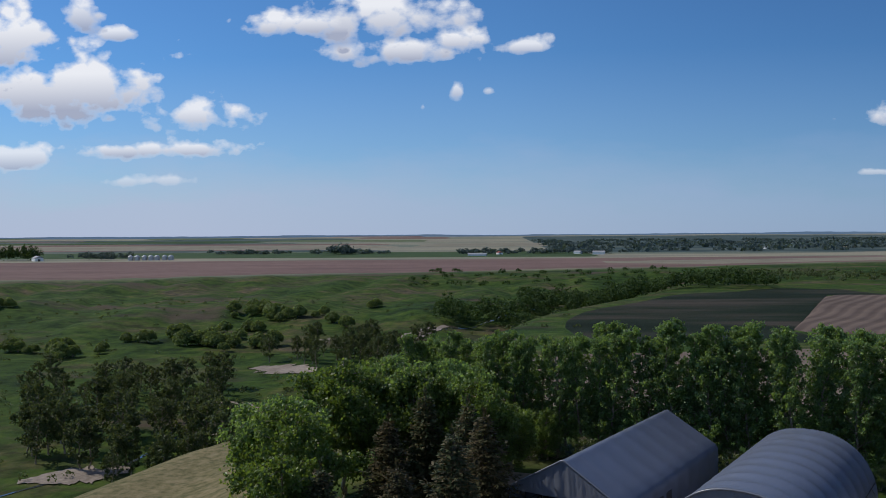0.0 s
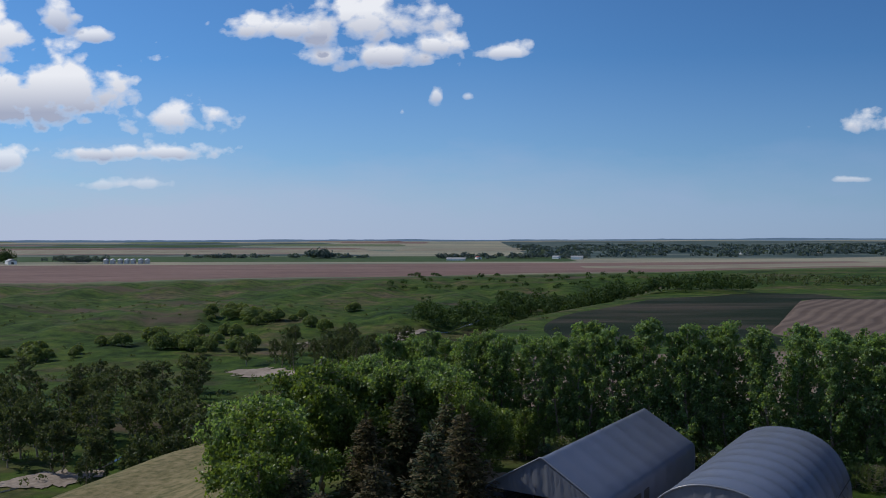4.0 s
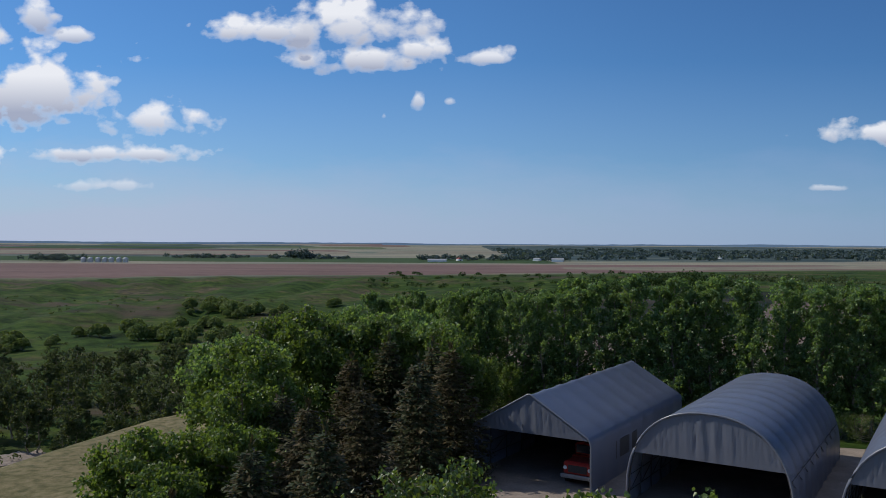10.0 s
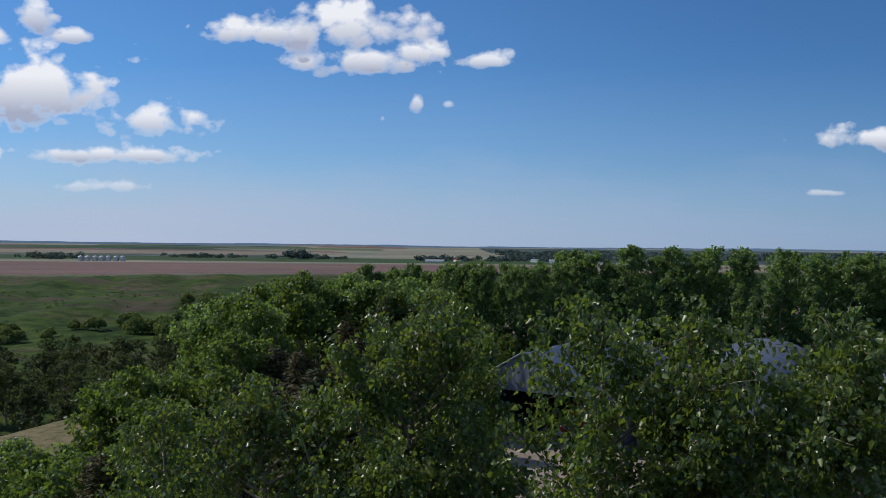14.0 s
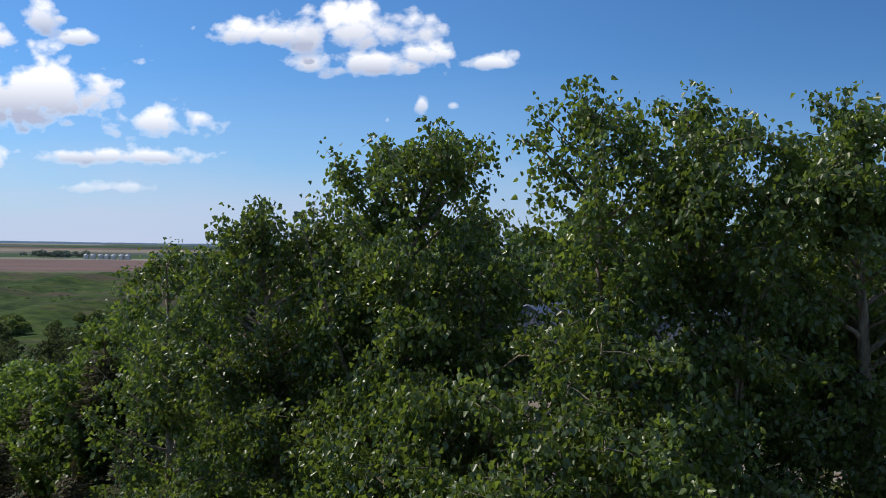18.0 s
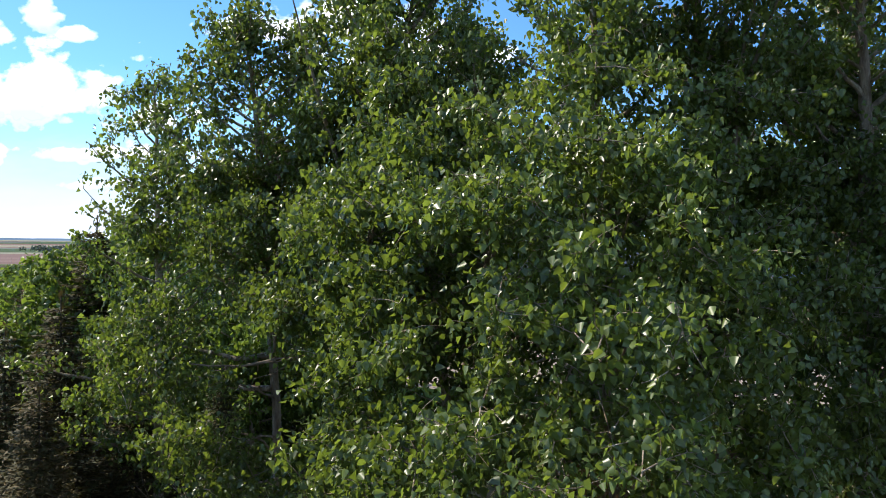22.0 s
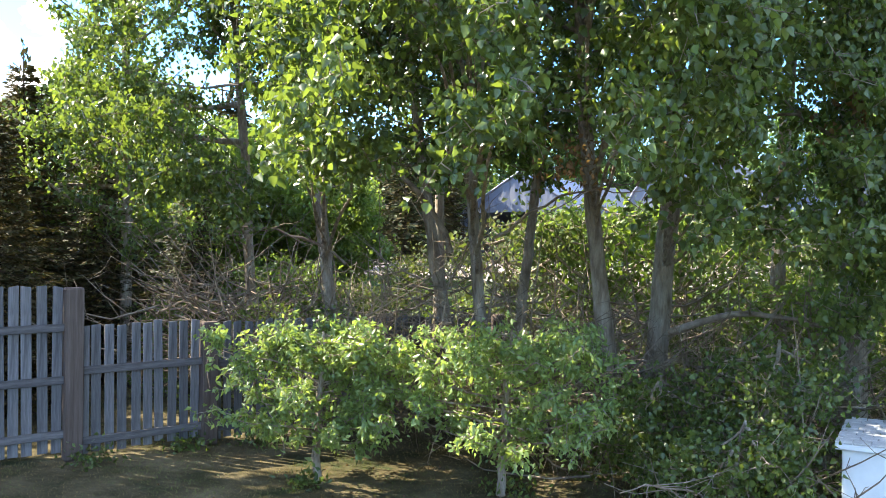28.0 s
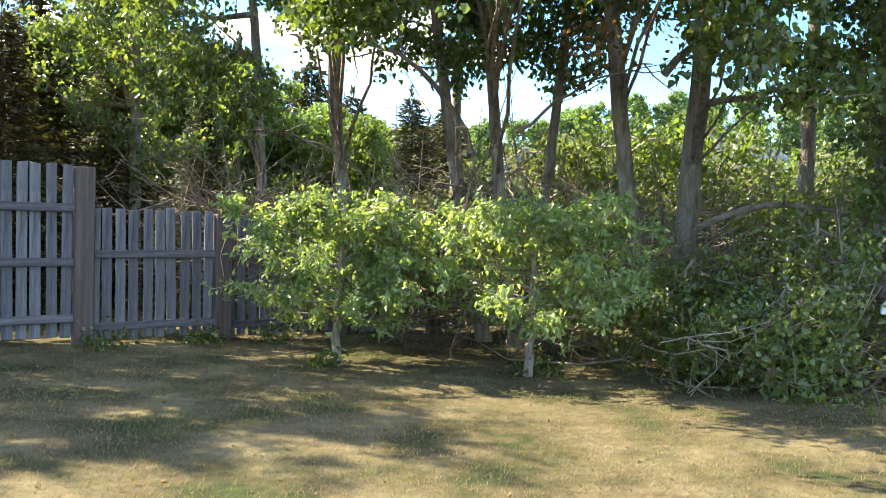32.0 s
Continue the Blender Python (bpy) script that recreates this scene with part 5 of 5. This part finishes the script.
strip("water_creek", "narrow creek winding along the valley floor", [(-95, 90, 1), (-75, 112, 1.2), (-62, 130, 1), (-60, 160, 0.6)], 0.35, M_WATER, 0.08, "creek", 3)
strip("water_creek", "narrow creek winding along the valley floor", [(-50, 290, 0.6), (-28, 300, 1.2), (-8, 330, 1), (20, 380, 1)], 0.5, M_WATER, 0.1, "creek", 13)
for k, (pts, width) in enumerate((([(-74, 121, 0.3), (-68, 124, 1.2), (-64, 126, 1.0), (-60, 130, 0.3)], 3.6), ([(-71, 232, 0.3), (-65, 229, 1.1), (-59, 225, 1.2), (-51, 222, 0.3)], 6.0), ([(-40, 286, 0.3), (-34, 293, 1.0), (-28, 303, 0.9), (-22, 314, 0.3)], 3.4),
                               ([(-68, 280, 0.3), (-63, 284, 1.0), (-57, 291, 0.4)], 2.4), ([(-66, 186, 0.4), (-60, 182, 0.9), (-54, 178, 0.4)], 2.4), ([(-58, 150, 0.4), (-54, 156, 1.0), (-50, 162, 0.4)], 2.0))):
    strip("sandbar", "pale sandy creek bar", pts, width, M_SAND, 0.16, "sandbar", 4 + k)

rng = np.random.RandomState(10)
valley = [tree_meshes("valley_tree", broadleaf(rng, 8.5, 1.7 + 0.25 * q, 0.18, 22, 5, 10, 0.36, (rng.normal() * 0.6, 0), 0.13, (), None, 0.5, 0.16, 0.5, 0.8, 0, 1.1), M_VALLEY) for q in range(4)]
for k in range(84):
    y = 118 + 82 * rng.random()
    x = -y * (0.33 + 0.27 * rng.random())
    plant("valley_tree", at_ground(x, y), valley[rng.randint(4)], "grey-green creekside tree in the valley", "tree", "creekside trees", rng.random() * 6.28, 0.6 + 0.6 * rng.random())
for k in range(26):
    y = 224 + 50 * rng.random()
    x = -56 + 26 * rng.random() + (y - 212) * 0.12
    if x < -50 and y < 226:
        continue
    plant("valley_tree", at_ground(x, y), valley[rng.randint(4)], "dark creekside tree in the valley", "tree", "creekside trees", rng.random() * 6.28, 0.6 + 0.5 * rng.random())
bush = [tree_meshes("willow_bush", dome_bush(rng, 4.4, 3.0, 260, 0.62), M_BUSH) for q in range(4)]
# x, y, spread along x and y, count
BUSHES = [(-104, 346, 9, 5, 9), (-90, 330, 9, 8, 9), (-80, 335, 4, 5, 4), (-95, 312, 6, 5, 3), (-92, 276, 9, 5, 9), (-80, 268, 7, 5, 7), (-104, 272, 4, 2, 3), (-124, 274, 5, 2, 4), (-112, 282, 4, 3, 5), (-116, 292, 2, 2, 2), (-103, 300, 1, 1, 1),
          (-138, 246, 7, 4, 8), (-150, 252, 4, 3, 4), (-215, 346, 4, 3, 3), (-128, 258, 2, 2, 2), (-66, 312, 5, 4, 3), (-60, 380, 6, 6, 3)]
for x, y, sx, sy, count in BUSHES:
    for k in range(count):
        plant("willow_bush", at_ground(x + rng.normal() * sx * 0.8, y + rng.normal() * sy), bush[rng.randint(4)], "rounded willow bush on the valley floor", "shrub", "willow bushes", rng.random() * 6.28, 0.6 + 0.7 * rng.random())
for k in range(26):
    plant("valley_tree", at_ground(-48 + rng.normal() * 9, 248 + rng.normal() * 14), valley[rng.randint(4)], "dark creekside tree in the valley", "tree", "creekside trees", rng.random() * 6.28, 0.6 + 0.5 * rng.random())


def wood(name, label, x0, x1, y0, y1, count, size, seed, mat, leaf=1.0, height=6.0, per=26):
    """Many joined clumps of foliage for a wood that stays far off."""
    rng = np.random.RandomState(seed)
    at, out = [], []
    for k in range(count):
        x, y = x0 + rng.random() * (x1 - x0), y0 + rng.random() * (y1 - y0)
        h = height * (0.55 + 0.7 * rng.random())
        d = rng.normal(size=(per, 3))
        d[:, 2] = np.abs(d[:, 2]) - 0.3
        d /= np.linalg.norm(d, axis=1)[:, None]
        lump = 1 + 0.22 * np.sin(d[:, :1] * 5 + k) * np.cos(d[:, 1:2] * 4 + 2 * k)
        q = d * lump * (size, size, h * 0.48) * (0.8 + 0.3 * rng.random((per, 1)))
        at.append(q + [x, y, float(ground_z(x, y)) + h * 0.52])
        out.append(d)
    me = fast_mesh(name, *facing_leaves(rng, np.concatenate(at), np.concatenate(out), leaf), mat)
    return tagged(new(name, me), label, "woods", kind="stuff")


wood("ravine_wood", "dark wood filling a ravine across the valley", 8, 60, 345, 400, 130, 2.8, 1, M_RAVINE, 1.1, 8, 90)
wood("ravine_wood", "dark wood along a ravine side", 50, 125, 390, 440, 130, 2.8, 12, M_RAVINE, 1.1, 7, 90)
wood("ravine_wood", "dark wood at the creek bend", -26, 8, 318, 345, 60, 2.6, 2, M_RAVINE, 1.0, 8, 90)
wood("ravine_wood", "scrub on the valley side", 120, 230, 440, 520, 80, 2.0, 3, M_VALLEY, 1.0, 4, 50)
wood("ravine_wood", "scattered scrub along the valley rim", -60, 110, 470, 600, 60, 2.2, 17, M_RAVINE, 1.1, 3.2, 50)
wood("valley_scrub", "low scattered scrub and tufts on the valley floor", -210, 20, 190, 400, 260, 0.9, 21, M_VALLEY, 0.5, 1.0)
wood("valley_scrub", "low scattered scrub near the creek", -120, -42, 100, 220, 240, 0.8, 23, M_VALLEY, 0.4, 1.3)
wood("far_shelterbelt", "dark spruce belt beside a distant farmyard", -580, -533, 900, 925, 60, 2.6, 4, M_RAVINE, 1.8, 15, 60)
# most far belts below use foliage tinted blue for haze
wood("far_shelterbelt", "leafy trees round a distant farmyard", -492, -428, 905, 935, 40, 3.4, 14, M_HAZEWOOD, 1.8, 8, 60)
wood("far_shelterbelt", "dark clump of trees on the plain", -235, -200, 1090, 1110, 24, 5.5, 5, M_HAZEWOOD, 3.0, 13, 50)
wood("far_shelterbelt", "low line of trees on the plain", -420, -160, 1120, 1150, 46, 5.0, 6, M_HAZEWOOD, 3.0, 6, 40)
wood("far_shelterbelt", "low line of trees on the plain", -60, 160, 1080, 1120, 60, 5.0, 7, M_HAZEWOOD, 3.0, 7, 40)
wood("far_shelterbelt", "tree line on a distant ridge", 350, 900, 1300, 1500, 110, 7.0, 8, M_HAZEWOOD, 4.0, 8, 40)
wood("far_shelterbelt", "broken woods over the far wooded valley", 80, 1100, 1150, 2300, 260, 15.0, 31, M_HAZEWOOD, 6.0, 8, 40)


# ---------------------------------------------------------------- grain bins and far farm buildings
def grain_bin(at, r, h):
    ob = thing("grain_bin", at, "round galvanised steel grain bin with a cone roof", "grain bin", "row of grain bins")
    bm = bmesh.new()
    bmesh.ops.create_cone(bm, cap_ends=True, segments=24, radius1=r, radius2=r, depth=h, matrix=Matrix.Translation((0, 0, h / 2)))
    part("wall", bm_mesh("bin_wall", bm, M_STEEL), ob)
    bm = bmesh.new()
    bmesh.ops.create_cone(bm, cap_ends=True, segments=24, radius1=r * 1.04, radius2=0.35, depth=r * 0.55, matrix=Matrix.Translation((0, 0, h + r * 0.275)))
    part("roof", bm_mesh("bin_roof", bm, M_STEEL), ob)
    return ob


for k, gap in enumerate((0, 7.2, 15.4, 22.4, 29.4, 37.6, 44.6)):
    grain_bin(at_ground(-419 + gap, 903 + 0.1 * gap), 3.0, 4.4)


def farm_house(at, size, roof, turn, label):
    ob = thing("farm_building", at, label, "building", "far farm buildings", "", turn)
    w, d, h = size
    part("wall", bm_mesh("wall", box_bm((w, d, h), (0, 0, h / 2)), M_WHITE), ob)
    rise = w * 0.28
    v = [(-w * 0.54, -d * 0.53, h), (w * 0.54, -d * 0.53, h), (0, -d * 0.53, h + rise), (-w * 0.54, d * 0.53, h), (w * 0.54, d * 0.53, h), (0, d * 0.53, h + rise)]
    part("roof", mesh_of("roof", v, [(0, 1, 2), (3, 5, 4), (0, 2, 5, 3), (1, 4, 5, 2), (0, 3, 4, 1)], roof), ob)
    part("door", bm_mesh("door", box_bm((w * 0.3, 0.1, h * 0.7), (0, -d / 2 - 0.06, h * 0.35)), M_PIPE), ob)
    return ob


for x, y, size, roof, turn, label in (
        (-34, 1000, (6, 22, 2.6), M_ROOFGREY, 1.4, "long pale metal farm shed far off"), (-8, 1060, (6, 8, 3), M_REDROOF, 0.4, "small white farmhouse with a dull red roof"),
        (92, 1075, (6, 9, 3), M_ROOFGREY, 1.0, "white farm building with a grey roof"), (118, 1070, (6, 15, 3), M_ROOFGREY, 1.3, "long white farm shed"),
        (-520, 890, (9, 12, 3.5), M_ROOFGREY, 0.8, "grey-roofed barn beside a tree belt"), (390, 1290, (7, 10, 3), M_ROOFGREY, 0.5, "pale farm building on a distant ridge")):
    farm_house(at_ground(x, y), size, roof, turn, label)


# ---------------------------------------------------------------- white box at the lawn's edge
def white_box(at, turn):
    ob = thing("dog_house", at, "low white-painted box with a shingled roof on the lawn", "dog house", "", "", turn)
    part("wall", bm_mesh("box_wall", box_bm((1.3, 1.2, 0.75), (0.65, 0.6, 0.375), 0.01), M_WHITE), ob)
    roof = part("roof", bm_mesh("box_roof", box_bm((1.42, 1.32, 0.06), (0.65, 0.6, 0.78), 0.01), M_WHITE), ob)
    tile = bm_mesh("shingle", box_bm((0.15, 0.17, 0.014), bevel=0.003), M_SHINGLE)
    for i in range(9):
        for j in range(8):
            q = part("shingle", tile, roof)
            q.location = (0.02 + i * 0.157 + (0.05 if j % 2 else 0), 0.02 + j * 0.165, 0.825)
            q.rotation_euler = (0.05, 0, 0)
    return ob


white_box(at_ground(4.88, 8.85), -0.5)


# ---------------------------------------------------------------- lawn grass
rng = np.random.RandomState(33)
n = 230000
gy = 2.2 + 12.5 * rng.random(n) ** 1.35
gx = (rng.random(n) * 2 - 1) * (1.2 + 0.62 * gy) + 0.8
dry = waves(gx, gy, 1.6, 21) + 0.6 * waves(gx, gy, 0.5, 22) + rng.normal(size=n) * 0.45
keep = rng.random(n) < np.clip(0.65 + 0.25 * waves(gx, gy, 0.9, 23), 0.15, 1)
for name, label, pick, tall, m in (("dry_grass", "short dry tan lawn grass", keep & (dry > -0.15), 0.024, M_DRYGRASS), ("green_grass", "short green lawn grass in patches", keep & (dry <= -0.15), 0.030, M_GREENGRASS)):
    x, y = gx[pick], gy[pick]
    k = len(x)
    at = np.stack([x, y, ground_z(x, y) - 0.003], -1)
    lean = rng.normal(size=(k, 3)) * (0.7, 0.7, 0.0) + [[0, 0, 1.0]]
    s = (tall * (0.5 + rng.random(k)))[:, None]
    side = rng.normal(size=(k, 3)) * (1, 1, 0)
    side *= 0.0022 / np.linalg.norm(side, axis=1)[:, None]
    v = np.stack([at - side, at + side, at + lean * s], 1).reshape(-1, 3)
    tagged(new(name, fast_mesh(name, v, np.arange(3 * k).reshape(-1, 3), m)), label, "grass", kind="stuff")


# ---------------------------------------------------------------- small things under the trees
def bare_limb(name, label, a, b, sag, r, seed, twigs=9):
    rng = np.random.RandomState(seed)
    a, b = np.array(a, float), np.array(b, float)
    main = curve_pts((0, 0, 0), b - a, sag, 10, rng, 0.05)
    paths = [(main, np.linspace(r, r * 0.3, 10))]
    for s in 0.25 + 0.75 * rng.random(twigs):
        q = along(main, np.array([s]))[0]
        e = q + rng.normal(size=3) * (0.4, 0.3, 0.25)
        paths.append((curve_pts(q, e, (0, 0, -0.04), 5, rng, 0.1), np.linspace(r * 0.4, 0.003, 5)))
    ob = thing(name, tuple(a), label, "branch", "dead limbs")
    part("limb", fast_mesh("limb", *tubes(paths[:1], 7), M_TWIG, True), ob)
    part("twig_spray", fast_mesh("twig_spray", *tubes(paths[1:], 5), M_TWIG, True), ob, kind="stuff")
    return ob


bare_limb("dead_limb", "pale bare dead limb sticking out of a poplar", (-1.0, 13.0, 5.15), (-3.3, 12.3, 4.95), (0, 0, -0.12), 0.035, 1, 16)
bare_limb("dead_limb", "long bare grey limb between two trunks", (1.0, 12.2, 2.4), (-1.3, 12.0, 3.9), (0.3, 0, 0.35), 0.05, 2)
bare_limb("dead_limb", "bare crooked limb under the canopy", (3.4, 11.5, 3.3), (5.2, 10.6, 4.1), (0, 0, 0.25), 0.055, 3)
bare_limb("dead_limb", "thin dead limb under the canopy", (1.6, 11.6, 2.6), (3.0, 10.4, 3.3), (0, 0, 0.15), 0.025, 4)
bare_limb("dead_limb", "thin dead limb under the canopy", (-0.6, 13.2, 2.2), (-2.2, 12.4, 2.7), (0, 0, 0.2), 0.025, 5, 14)
bare_limb("dead_limb", "dead limb leaning over the undergrowth", (3.8, 11.3, 1.4), (6.0, 10.8, 1.2), (0, 0, 0.25), 0.05, 6)
bare_limb("dead_limb", "bare twiggy limb on the lawn edge", (3.6, 8.8, 0.05), (2.6, 8.0, 0.3), (0, 0, 0.1), 0.014, 7, 8)

rng = np.random.RandomState(91)
for x, y, z, s, m, label in ((3.65, 10.2, 3.7, 0.32, M_RUST, "clump of dead red-brown leaves hanging in a poplar"), (2.5, 10.6, 3.5, 0.25, M_RUST, "clump of dead red-brown leaves on a limb"), (5.6, 9.8, 4.0, 0.25, M_RUST, "withered brown leaf clump in a poplar")):
    me = fast_mesh("dead_leaves", *leaves(rng, rng.normal(size=(160, 3)) * (s, s, s * 0.7), 0.08, 0.7, 0.6), m)
    ob = new("dead_leaf_clump", me)
    ob.location = (x, y, z)
    tagged(ob, label, "leaves", "dead leaf clumps", "stuff")
for x, y, s in ((1.72, 9.72, 0.17), (-0.5, 9.6, 0.10), (-3.0, 10.0, 0.14), (-2.2, 10.8, 0.12), (-4.2, 9.2, 0.13), (-1.4, 11.2, 0.15)):
    at = rng.normal(size=(150, 3)) * (s, s, 0.0)
    at[:, 2] = np.abs(rng.normal(size=150)) * s * 0.8
    ob = new("weed_clump", fast_mesh("weed_clump", *leaves(rng, at, 0.06, -0.3, 0.6), M_POPLAR))
    ob.location = at_ground(x, y)
    tagged(ob, "low green weeds growing in the lawn", "plant", "weed clumps", "stuff")
n = 500
at = np.stack([rng.normal(size=n) * 3.0, 4 + 8 * rng.random(n), np.zeros(n)], -1)
at[:, 2] = ground_z(at[:, 0], at[:, 1]) + 0.012
tagged(new("fallen_leaves", fast_mesh("fallen_leaves", *leaves(rng, at, 0.032, 0.0, 0.7), M_RUST)), "dry fallen leaves and twigs scattered on the lawn", "leaves", kind="stuff")
# field fence posts along the dry slope
post = bm_mesh("field_post", box_bm((0.1, 0.1, 1.2), (0, 0, 0.55), 0.01), M_POST)
for k in range(9):
    ob = new("field_fence_post", post)
    ob.location = at_ground(-13.0 - 0.9 * k, 47 + 3.0 * k)
    tagged(ob, "thin wooden field fence post on the dry slope", "post", "field fence posts")
